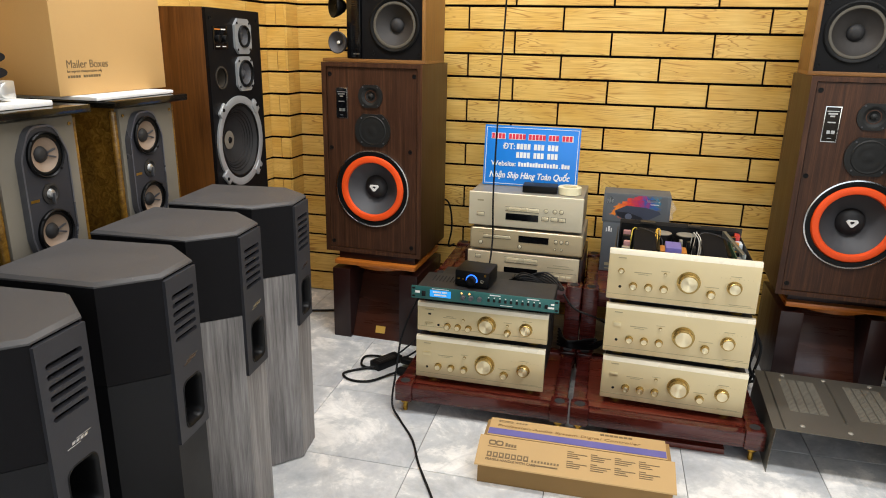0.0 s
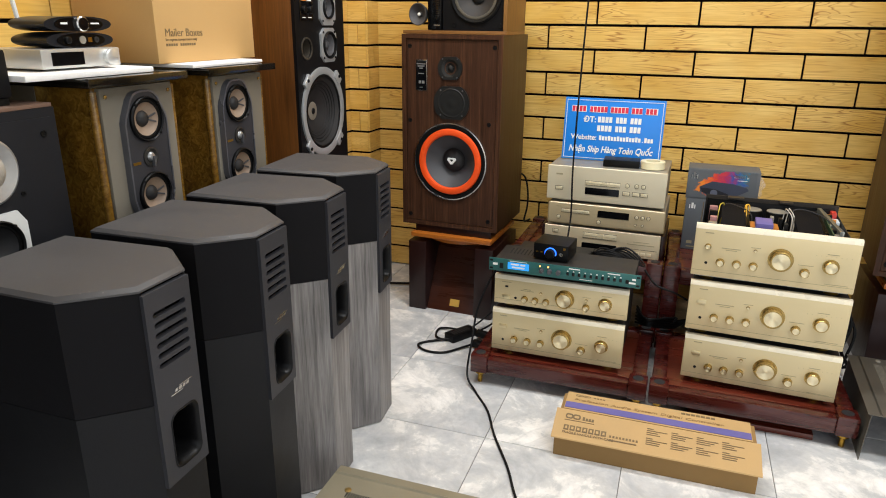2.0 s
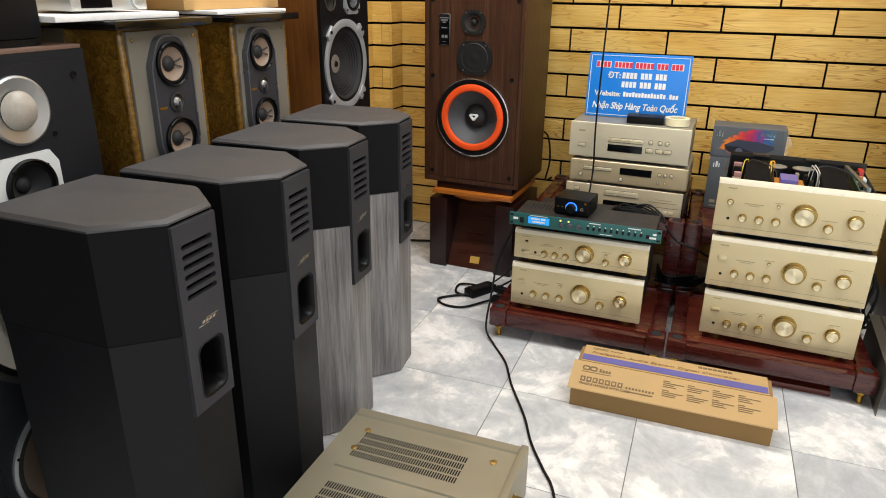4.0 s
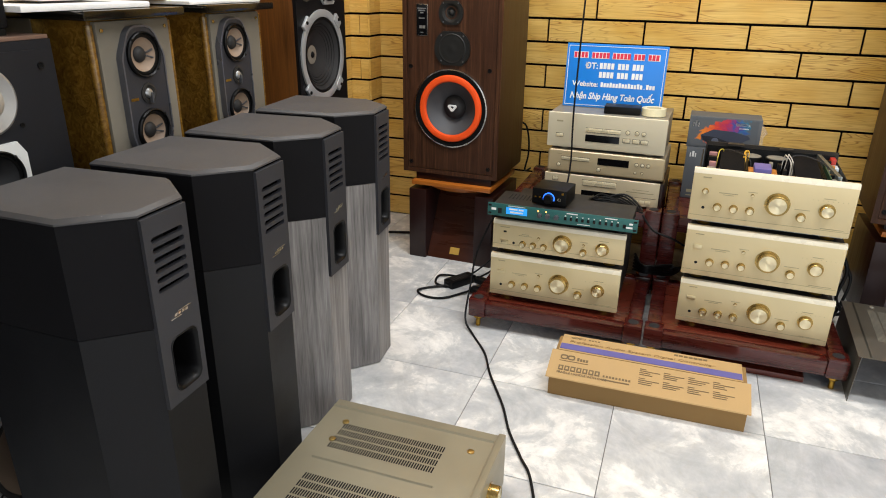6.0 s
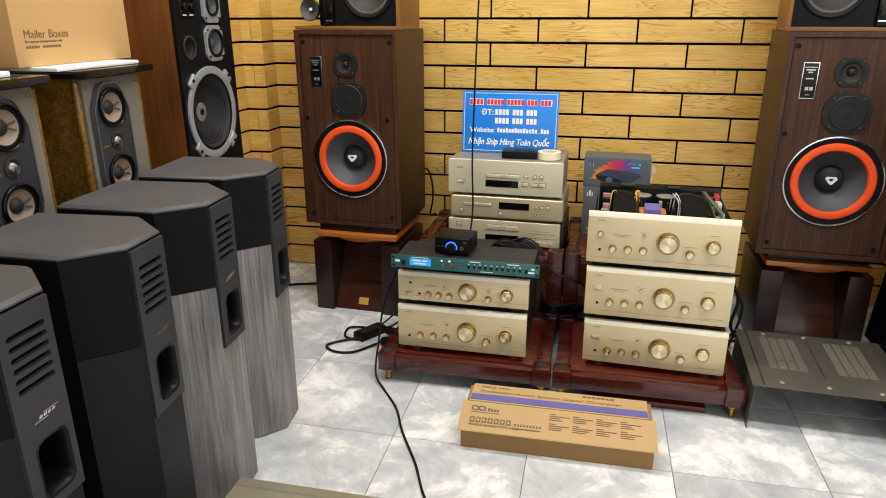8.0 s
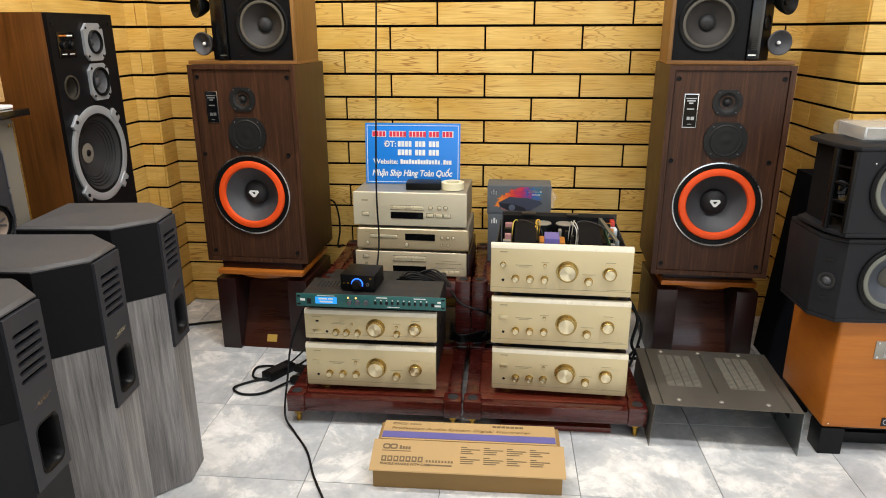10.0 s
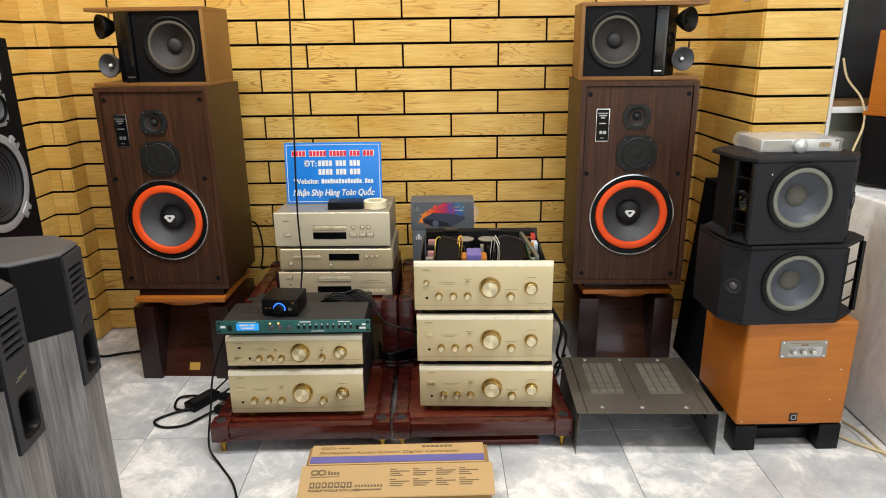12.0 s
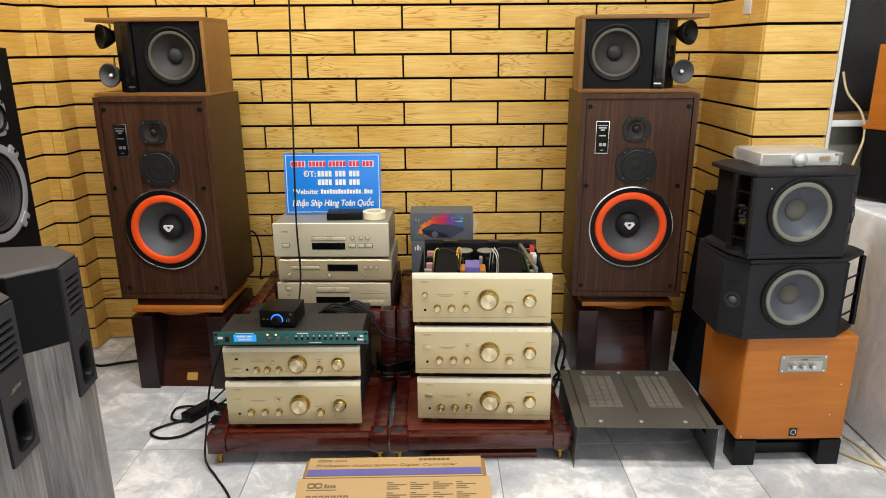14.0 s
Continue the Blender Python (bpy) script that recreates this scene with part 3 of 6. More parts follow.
def flat_disc(cx, cz, r, h, seg=14):
    """A circle cut flat above and below at h from its centre."""
    a = math.asin(h / r)
    right = [(cx + r * math.cos(-a + 2 * a * i / seg), cz + r * math.sin(-a + 2 * a * i / seg)) for i in range(seg + 1)]
    return right + [(2 * cx - x, 2 * cz - z) for x, z in right]


def vs_speaker(m, label):
    """Walnut three-way floor speaker with an orange woofer surround."""
    s = thing("floor_speaker", m, label, "loudspeaker", "pair of walnut speakers")
    W, D, H = 0.205, 0.345, 0.756
    part("cabinet", bm_open(-W, W, 0.004, D, 0, H, 0.0015), M_WALNUTSIDE, s)
    part("front_trim", bm_holed(rect(-W, W, 0, H), [rect(-W + 0.018, W - 0.018, 0.016, H - 0.016)], 0.0, 0.008), M_WALNUT, s)
    part("baffle", bm_holed(rect(-W + 0.0205, W - 0.0205, 0.0185, H - 0.0185), [disc(0, 0.272, 0.140), disc(0.004, 0.503, 0.045), disc(-0.004, 0.633, 0.02)], 0.006, 0.02), M_WALNUT, s)
    y = 0.006
    w = woofer(s, "woofer", 0.0, 0.272, y, 0.153, M_RUBBER, M_ORANGE, M_CONE, M_CONEDARK, 0.868, 0.68, 0.31, 0.05)
    part("rim", bm_lathe([(0.1545, 0.0), (0.1545, 0.0075), (0.150, 0.0085), (0.1485, 0.006)], 0, 0.272, y, 56), M_CHROME, w)
    part("emblem", bm_holed([(-0.004, 0.259), (0.004, 0.259), (0.019, 0.277), (0.015, 0.284), (-0.015, 0.284), (-0.019, 0.277)], [[(0.0, 0.268), (0.008, 0.275), (0.005, 0.279), (-0.005, 0.279), (-0.008, 0.275)]], 0.0205, 0.027), M_WHITEINK, w)
    mid = part("midrange", bm_holed(flat_disc(0.004, 0.503, 0.0735, 0.063), [disc(0.004, 0.503, 0.047)], y - 0.006, y + 0.002), M_MIDGREY, s)
    part("cone", bm_lathe([(0.056, 0.006), (0.053, 0.008), (0.049, 0.0065), (0.044, 0.0075), (0.030, 0.0066), (0.018, 0.0056), (0.012, 0.0068), (0, 0.0075)], 0.004, 0.503, y), M_MIDGREY, mid)
    for dx, dz in ((-0.045, 0.047), (0.045, 0.047), (-0.045, -0.047), (0.045, -0.047)):
        screw(mid, 0.004 + dx, 0.503 + dz, y - 0.006, 0.0035, M_CONE)
    tw = part("tweeter", bm_holed(flat_disc(-0.004, 0.633, 0.050, 0.043), [disc(-0.004, 0.633, 0.033)], y - 0.005, y + 0.002), M_MIDGREY, s)
    part("horn", bm_lathe([(0.036, 0.0055), (0.030, 0.003), (0.015, -0.004), (0.011, -0.005), (0.010, 0.002), (0.004, 0.006), (0, 0.0065)], -0.004, 0.633, y), M_MIDGREY, tw)
    for dx, dz in ((-0.030, 0.034), (0.030, 0.034), (-0.030, -0.034), (0.030, -0.034)):
        screw(tw, -0.004 + dx, 0.633 + dz, y - 0.005, 0.003, M_CONE)
    badge = part("badge", bm_box(-0.148, -0.100, y - 0.002, y + 0.001, 0.545, 0.662, 0.0006), M_CHROME, s)
    part("badge_face", bm_box(-0.1455, -0.1025, y - 0.0032, y, 0.548, 0.659), M_DISPLAY, badge)
    bars(badge, "badge_print", [(-0.142, -0.106, 0.646, 0.003), (-0.138, -0.110, 0.638, 0.005), (-0.131, -0.117, 0.630, 0.005), (-0.136, -0.112, 0.610, 0.004), (-0.134, -0.124, 0.578, 0.011), (-0.121, -0.110, 0.578, 0.011), (-0.130, -0.118, 0.558, 0.002)], M_ALU, y - 0.0032)
    for px, pz in ((-0.172, 0.712), (0.172, 0.712), (-0.172, 0.428), (0.158, 0.428), (-0.172, 0.042), (0.165, 0.042)):
        peg(s, px, pz, y, 0.0085)
    return s


left_vs = vs_speaker(pose(-0.875, 2.505, 0.374, 0, 0, -2.5), "walnut floor speaker with orange-ringed woofer on a wooden stand")
copy_thing(left_vs, pose(0.854, 2.478, 0.374, 0, 0, -3.6))


def stand(m, label):
    """Low dark stand: two slab legs, a leaning front panel, a round pad and an orange top plate."""
    s = thing("speaker_stand", m, label, "speaker stand", "pair of stands")
    part("leg", bm_box(-0.185, -0.108, 0.0, 0.34, 0.0, 0.305, 0.003), M_STAND, s, m=Matrix.Identity(4))
    part("leg", bm_box(0.108, 0.185, 0.0, 0.34, 0.0, 0.305, 0.003), M_STAND, s)
    part("front_panel", bm_prism([(0.02, 0.0), (0.17, 0.29), (0.19, 0.29), (0.19, 0.0)], -0.108, 0.108, "x", 0.001), M_STANDPANEL, s)
    part("name_plate", bm_box(-0.010, 0.032, -0.002, 0.001, 0.025, 0.055), M_GOLDPAPER, s, m=pose(0, 0.02, 0, -27.3, 0, 0))
    pad = bm_lathe([(0, 0.0), (0.155, 0.0), (0.155, 0.018), (0, 0.018)], seg=48)
    pad.transform(pose(0, 0.17, 0.325, 90, 0, 0))
    part("round_pad", pad, M_ORANGEWOOD, s)
    part("top_plate", bm_box(-0.174, 0.174, 0.0, 0.34, 0.325, 0.343, 0.002), M_ORANGEWOOD, s)
    part("riser", bm_box(-0.165, 0.165, 0.03, 0.31, 0.343, 0.374, 0.001), M_STAND, s)
    return s


left_stand = stand(pose(-0.862, 2.485, 0, 0, 0, -2.5), "dark wooden speaker stand with orange wood top plate")
right_stand = copy_thing(left_stand, pose(0.868, 2.50, 0, 0, 0, -1.0))
for child in list(right_stand.children):
    if child.name.startswith("name_plate"):
        bpy.data.objects.remove(child)


def bookshelf(m, label, mirror=1):
    """Brown wood bookshelf speaker whose open end holds two small aimed tweeters."""
    k = mirror
    over = 0.25 if k > 0 else 0.27
    s = thing("bookshelf_speaker", m, label, "loudspeaker", "pair of bookshelf speakers")

    def bx(a, b, y0, y1, z0, z1, bev=0.0):
        return bm_box(min(k * a, k * b), max(k * a, k * b), y0, y1, z0, z1, bev)
    part("top_board", bx(-over, 0.168, 0, 0.255, 0.254, 0.268, 0.0015), M_OAKWOOD, s)
    part("bottom_board", bx(-0.253, 0.168, 0, 0.255, 0, 0.013, 0.0015), M_OAKWOOD, s)
    part("side_board", bx(0.154, 0.168, 0, 0.255, 0.013, 0.254, 0.001), M_OAKSIDE, s)
    part("back_board", bx(-0.14, 0.154, 0.225, 0.24, 0.013, 0.254), M_BLACK, s)
    part("baffle", bm_holed(rect(min(k * -0.09, k * 0.154), max(k * -0.09, k * 0.154), 0.013, 0.254), [disc(k * 0.042, 0.138, 0.088)], 0.01, 0.022), M_BLACK, s)
    for px, pz in ((-0.06, 0.232), (0.138, 0.232), (-0.045, 0.035), (0.14, 0.032)):
        peg(s, k * px, pz, 0.01, 0.0085)
    woofer(s, "woofer", k * 0.042, 0.138, 0.01, 0.099, M_RUBBER, M_FOAMDARK, M_CONEWARM, M_CONEDARK, 0.86, 0.74, 0.28, 0.03)
    slot = part("slotted_grille", bx(-0.148 if k > 0 else -0.134, -0.092, -0.002, 0.03, 0.015, 0.252, 0.004), M_GLOSSBLACK, s)
    for i in range(29):
        part("slat", bx(-0.127, -0.103, -0.0026, -0.001, 0.05 + i * 0.0066, 0.0528 + i * 0.0066), M_GLOSSBLACK, slot)
    bars(slot, "name_bar", [tuple(sorted((k * -0.122, k * -0.096))) + (0.032, 0.005)], M_CHROME, -0.002)
    part("inner_wall", bm_prism([(k * -0.131, 0.004), (k * -0.176, 0.07), (k * -0.208, 0.19), (k * -0.208, 0.225), (k * -0.12, 0.225), (k * -0.12, 0.004)], 0.013, 0.254, "z"), M_BLACK, s)
    for tx, tz, ry in ((-0.212, 0.205, 22), (-0.200, 0.072, -8)):
        arm = part("tweeter_arm", bx(tx, -0.15, 0.055, 0.075, tz - 0.008, tz + 0.008, 0.003), M_RUBBER, s)
        cone = bm_lathe([(0.042, 0.0), (0.042, 0.006), (0.039, 0.007), (0.026, -0.006), (0.010, -0.012), (0.008, -0.006), (0, -0.003)], seg=32)
        back = bm_lathe([(0.042, 0.0), (0.034, -0.02), (0.020, -0.042), (0.0, -0.044)], seg=32)
        part("tweeter", merge(cone, back), M_CONE if tz < 0.1 else M_RUBBER, arm, m=pose(k * tx, 0.030, tz, 0, 0, k * (-12 if tz < 0.1 else -40)))
        if tz < 0.1:
            part("centre_cap", bm_lathe([(0.007, -0.007), (0.005, 0.0), (0, 0.002)], seg=20), M_WHITEINK, arm, m=pose(k * tx, 0.030, tz, 0, 0, k * -12))
    port = bm_lathe([(0.026, 0), (0.024, 0.003), (0.022, -0.02), (0, -0.03)], seg=24)
    part("port", port, M_RUBBER, s, m=pose(k * -0.156, 0.037, 0.138, 0, 0, -k * 56))
    return s


bookshelf(pose(-0.838, 2.545, 1.1305, 0, 0, -2.5), "brown wood bookshelf speaker with small side tweeters, on another speaker")
bookshelf(pose(0.820, 2.550, 1.1305, 0, 0, -6.0), "brown wood bookshelf speaker with small side tweeters, on another speaker", -1)


def tower(m, label, lower):
    """Tall eight-sided speaker that tapers to a narrow slotted front."""
    s = thing("tower_speaker", m, label, "loudspeaker", "row of tower speakers")
    foot = [(-0.052, 0.008), (0.052, 0.008), (0.126, 0.092), (0.120, 0.325), (-0.120, 0.325), (-0.126, 0.092)]
    notch = [(-0.052, 0.008), (-0.047, 0.008), (-0.047, 0.075), (0.047, 0.075), (0.047, 0.008)] + foot[1:]
    H, Z = 0.782, 0.588

    def grow(d):
        return [(x * (1 + d / 0.13), (y - 0.16) * (1 + d / 0.16) + 0.16) for x, y in foot]
    part("lower_cabinet", bm_prism(foot, 0.004, 0.434, "z"), lower, s)
    part("port_section", bm_prism(notch, 0.434, Z, "z"), lower, s)
    part("upper_grille", bm_prism([(x * 1.006, (y - 0.16) * 1.006 + 0.16) for x, y in notch], Z + 0.0015, H, "z"), M_TOWERCLOTH, s)
    bm = bmesh.new()
    levels = [(0.0005, H), (0.002, H + 0.001), (0.0015, H + 0.004), (-0.006, H + 0.010)]
    rings = [[bm.verts.new((x, y, z)) for x, y in grow(d)] for d, z in levels]
    for p, q in zip(rings, rings[1:]):
        for i in range(6):
            bm.faces.new((p[i], p[(i + 1) % 6], q[(i + 1) % 6], q[i]))
    bm.faces.new(rings[-1]), bm.faces.new(rings[0])
    bmesh.ops.recalc_face_normals(bm, faces=bm.faces[:])
    part("top_cap", bm, M_TOPGREY, s)
    # front strip with six slots, a name bar and a flared port
    slots = [rounded(0.075, 0.0096, 0.0046, 0.001, 0.739 - i * 0.0176, 4) for i in range(6)]
    front = part("front_panel", bm_holed(rect(-0.0525, 0.0525, 0.432, 0.778), slots + [rounded(0.066, 0.104, 0.017, 0.005, 0.504)], 0.001, 0.0105), M_PANELGREY, s)
    part("slot_backing", plate(-0.045, 0.045, 0.60, 0.76, 0.05), M_HOLE, front)
    marks = [bm_prism([(x, 0.5935), (x + 0.0065, 0.5935), (x + 0.0085, 0.5985), (x + 0.0020, 0.5985)], -0.0004, 0.002, "y") for x in (-0.012, -0.003, 0.006, 0.015)]
    marks += [bm_prism([(-0.022, 0.590), (0.006, 0.590), (0.007, 0.5914), (-0.021, 0.5914)], -0.0004, 0.002, "y"), bm_prism([(-0.002, 0.6000), (0.030, 0.6000), (0.031, 0.6012), (-0.001, 0.6012)], -0.0004, 0.002, "y")]
    part("name_bar", merge(*marks), M_CHROME, front)
    port = bmesh.new()
    loops = []
    for w, h, y in ((0.070, 0.108, 0.0012), (0.067, 0.105, -0.0006), (0.063, 0.101, 0.0005), (0.057, 0.094, 0.006), (0.053, 0.087, 0.022), (0.050, 0.082, 0.060)):
        loops.append([port.verts.new((x, y, z)) for x, z in rounded(w, h, 0.017, 0.005, 0.504)])
    for p, q in zip(loops, loops[1:]):
        n = len(p)
        for i in range(n):
            port.faces.new((p[i], p[(i + 1) % n], q[(i + 1) % n], q[i]))
    bmesh.ops.recalc_face_normals(port, faces=port.faces[:])
    part("port", port, M_BLACKSAT, front)
    part("port_throat", bm_prism(rounded(0.058, 0.094, 0.016, 0.005, 0.504), 0.0595, 0.0605, "y"), M_HOLE, front)
    return s


T1 = tower(pose(-0.760, 0.771, 0, 0, 0, 91), "black tower speaker with slotted front and dusty top", M_TOWERBLACK)
copy_thing(T1, pose(-0.757, 1.071, 0, 0, 0, 93))
T3 = tower(pose(-0.774, 1.370, 0, 0, 0, 93), "grey wood-grain tower speaker with black upper grille", M_GREYWOOD)
copy_thing(T3, pose(-0.790, 1.683, 0, 0, 0, 95))


# ---- speakers along the west wall ----
def burl_tower(m, label, off=0.0):
    s = thing("burl_speaker", m, label, "loudspeaker", "pair of burl speakers")
    part("cabinet", bm_box(-0.118, 0.118, 0.012, 0.33, 0, 1.041, 0.008), M_BURL, s)
    part("baffle", bm_box(-0.108, 0.108, 0.0, 0.014, 0.02, 1.036, 0.002), M_TAUPE, s)
    # grey-brown shell added round the rear half to imitate the shade there
    part("rear_cover", bm_box(-0.1195, 0.1195, 0.165, 0.332, 0.002, 1.0385, 0.002), M_TAUPE, s)
    half = [(0.018, 1.021), (0.032, 1.016), (0.043, 1.005), (0.062, 0.968), (0.066, 0.955), (0.066, 0.79), (0.060, 0.768), (0.045, 0.735)]
    tall = half + [(-x, z) for x, z in half[::-1]]
    tall = [(x * 0.93, z) for x, z in tall]
    rim = [(x * 1.07 + off, 0.878 + (z - 0.878) * 1.03) for x, z in tall]
    tall = [(x + off, z) for x, z in tall]
    p = part("driver_panel", bm_holed(tall, [disc(off, 0.962, 0.044), disc(off, 0.792, 0.044)], -0.014, 0.0), M_PANELGREY, s)
    for z in (0.962, 0.792):
        d = woofer(p, "mid_driver", off, z, -0.014, 0.050, M_BLACKSAT, M_RUBBER, M_CONETAN, M_CONEDARK, 0.90, 0.74, 0.36, 0.0125, screws=4)
        for a in (74, 106):
            arm = bm_box(-0.0018, 0.0018, -0.0130, -0.010, 0.010, 0.034, 0.0006)
            arm.transform(pose(off, 0, z) @ pose(0, 0, 0, 0, a, 0))
            part("phase_arm", arm, M_CONE, p)
    part("panel_rim", bm_holed(rim, [tall], -0.016, 0.0), M_RIM, p)
    tw = part("tweeter", bm_lathe([(0.023, 0), (0.023, 0.003), (0.018, 0.004), (0.013, 0.0), (0.010, 0.001)], off, 0.877, -0.014, 32), M_CASE, p)
    part("dome", bm_lathe([(0.011, 0.001), (0.008, 0.006), (0, 0.009)], off, 0.877, -0.014, 24), M_ALU, tw)
    part("dome_guard", bm_box(off - 0.002, off + 0.002, -0.026, -0.017, 0.855, 0.879, 0.0008), M_CONE, tw)
    bars(p, "name_bar", [(off - 0.055, off - 0.032, 0.868, 0.006)], M_BRASS, -0.014)
    for px in (-0.095, 0.095):
        screw(s, px, 1.018, 0.0, 0.0045, M_KNOB)
    for px in (-0.116, 0.116):
        part("corner_trim", bm_lathe([(0, 0), (0.009, 0), (0.009, 1.03), (0, 1.03)], 0, 0, 0, 16), M_BURL, s, m=pose(px, 0.012, 0.0, -90, 0, 0))
    return s


burl_tower(pose(-1.172, 1.205, 0, 0, 0, 90), "tall burl veneer speaker with taupe front under a stone slab")
burl_tower(pose(-1.172, 1.575, 0, 0, 0, 90), "tall burl veneer speaker with taupe front under a carton", -0.03)
for yc in (1.185, 1.56):
    solid("stone_slab", bm_box(-1.49, -1.135, yc - 0.148, yc + 0.148, 1.042, 1.060, 0.003), M_SLAB, "polished black stone slab on top of a speaker", "slab", group="stone slabs")
solid("foam_sheet", bm_box(-1.46, -1.17, 0.93, 1.262, 1.061, 1.073, 0.003), M_FOAM, "white foam sheet on a stone slab", "foam sheet")
solid("foam_sheet", bm_box(-1.44, -1.165, 1.39, 1.69, 1.061, 1.070, 0.003), M_FOAM, "white foam sheet under a cardboard carton", "foam sheet")


def studio_speaker():
    """Tall black-fronted speaker with teak sides and a white-framed woofer."""
    s = thing("studio_speaker", pose(-1.20, 2.10, 0, 0, 0, 91), "tall teak speaker with black front and silver-framed woofer", "loudspeaker")
    part("cabinet", bm_open(-0.17, 0.17, 0.010, 0.27, 0.0, 1.30, 0.002), M_PIONEER, s)
    part("baffle", bm_holed(rect(-0.17, 0.17, 0.002, 1.298), [disc(-0.011, 0.876, 0.131), disc(0.040, 1.096, 0.041), disc(0.040, 1.216, 0.033), disc(-0.105, 1.088, 0.030)], 0.0, 0.0118), M_BLACK, s)
    w = woofer(s, "woofer", -0.011, 0.876, 0.0, 0.150, M_BASKET, M_RUBBER, M_CONEDARK, M_CAPTAN, 0.84, 0.77, 0.21, 0.045, screws=0, bulge=0.15)
    part("cap_centre", bm_lathe([(0.012, -0.040), (0.009, -0.036), (0, -0.035)], -0.011, 0.876, 0.0, 20), M_RUBBER, w)
    for a in (45, 135, 225, 315):
        ear = bm_box(-0.024, 0.024, -0.010, 0.001, 0.135, 0.166, 0.004)
        ear.transform(pose(-0.011, 0, 0.876) @ pose(0, 0, 0, 0, a, 0))
        part("frame_ear", ear, M_BASKET, w)
        screw(w, -0.011 + 0.158 * math.sin(radians(a)), 0.876 + 0.158 * math.cos(radians(a)), -0.010, 0.006, M_BLACKSAT)
    for k in range(7):
        part("cone_ring", bm_lathe([(0.056 + k * 0.009, -0.036 + k * 0.0052), (0.058 + k * 0.009, -0.0335 + k * 0.0052), (0.060 + k * 0.009, -0.035 + k * 0.0052)], -0.011, 0.876, 0.0, 48), M_RUBBER, w)
    for z, rr in ((1.096, 0.045), (1.216, 0.036)):
        p = part("driver_plate", bm_holed([(0.040 + x, z + y) for x, y in ((-0.032, -0.056), (0.032, -0.056), (0.054, -0.036), (0.054, 0.036), (0.032, 0.056), (-0.032, 0.056), (-0.054, 0.036), (-0.054, -0.036))], [disc(0.040, z, rr * 0.93)], -0.008, 0.0), M_BASKET, s)
        woofer(p, "small_driver", 0.040, z, -0.008, rr, M_RUBBER, M_RUBBER, M_CONE, M_CONE, 0.92, 0.78, 0.36, 0.014, screws=0)
        for dx in (-0.040, 0.040):
            for dz in (-0.042, 0.042):
                screw(p, 0.040 + dx, z + dz, -0.008, 0.004, M_BLACKSAT)
    part("port", bm_lathe([(0.036, 0.0), (0.036, 0.003), (0.031, 0.003), (0.029, -0.010), (0.029, -0.05), (0, -0.05)], -0.105, 1.088, 0.0, 36), mat("port_brown", "332C22", 0.7), s)
    att = part("control_panel", bm_box(-0.14, -0.055, -0.003, 0.001, 1.175, 1.245, 0.001), M_DISPLAY, s)
    bars(att, "control_print", [(-0.132, -0.098, 1.236, 0.004)], mat("orange_print", "C8762A", 0.6), -0.003)
    bars(att, "white_print", [(-0.094, -0.066, 1.236, 0.004), (-0.128, -0.105, 1.184, 0.003), (-0.09, -0.067, 1.184, 0.003)], M_WHITEINK, -0.003)
    for kx in (-0.118, -0.078):
        part("knob", bm_lathe([(0.011, 0), (0.011, 0.008), (0.009, 0.010), (0, 0.010)], kx, 1.208, -0.003, 20), M_BLACKSAT, att)
    for px in (-0.15, 0.15):
        peg(s, px, 1.27, 0.0, 0.007)
    return s


studio_speaker()


def monitor():
    """Large black three-way monitor with a silver-ringed dome."""
    s = thing("monitor_speaker", pose(-1.172, 0.80, 0, 0, 0, 90), "large black monitor speaker with silver-ringed dome driver", "loudspeaker")
    part("cabinet", bm_open(-0.185, 0.185, 0.010, 0.31, 0, 1.012, 0.002), M_TEXBLACK, s)
    part("front_trim", bm_holed(rect(-0.185, 0.185, 0.0, 1.012), [rect(-0.172, 0.172, 0.012, 0.995)], 0.004, 0.012), M_TEXBLACK, s)
    part("top_board", bm_box(-0.185, 0.185, 0.008, 0.31, 1.0125, 1.020, 0.001), M_TOPBROWN, s)
    part("baffle", bm_holed(rect(-0.172, 0.172, 0.012, 0.995), [disc(-0.015, 0.546, 0.142), disc(-0.02, 0.215, 0.12), disc(0.011, 0.776, 0.047)], 0.0, 0.012), M_TEXBLACK, s)
    d = part("dome_ring", bm_lathe([(0.062, 0), (0.062, 0.006), (0.058, 0.008), (0.036, 0.002)], 0.019, 0.915, 0.0, 48), M_ALU, s)
    part("dome", bm_lathe([(0.036, 0.004), (0.031, 0.012), (0.018, 0.020), (0, 0.023)], 0.019, 0.915, 0.0, 40), M_DOME, d)
    p = part("mid_plate", bm_holed([(-0.036, 0.836), (0.062, 0.836), (0.078, 0.812), (0.078, 0.742), (0.058, 0.716), (-0.034, 0.716), (-0.056, 0.742), (-0.056, 0.812)][::-1], [disc(0.011, 0.776, 0.047)], -0.006, 0.0), M_WHITE, s)
    woofer(p, "mid_driver", 0.011, 0.776, -0.006, 0.052, M_RUBBER, M_RUBBER, M_CONEDARK, M_CONEDARK, 0.9, 0.76, 0.3, 0.025, screws=4)
    woofer(s, "woofer", -0.015, 0.546, 0.0, 0.158, M_CASE, M_RUBBER, M_CONELIGHT, M_CONEDARK, 0.92, 0.84, 0.38, 0.04)
    woofer(s, "lower_woofer", -0.02, 0.215, 0.0, 0.135, M_ALU, M_CASE, M_CONETAN, M_CONEDARK, 0.93, 0.84, 0.3, 0.04)
    peg(s, 0.15, 0.965, 0.0, 0.007)
    peg(s, 0.085, 0.862, 0.0, 0.005)
    peg(s, -0.02, 0.972, 0.0, 0.005)
    return s


monitor()
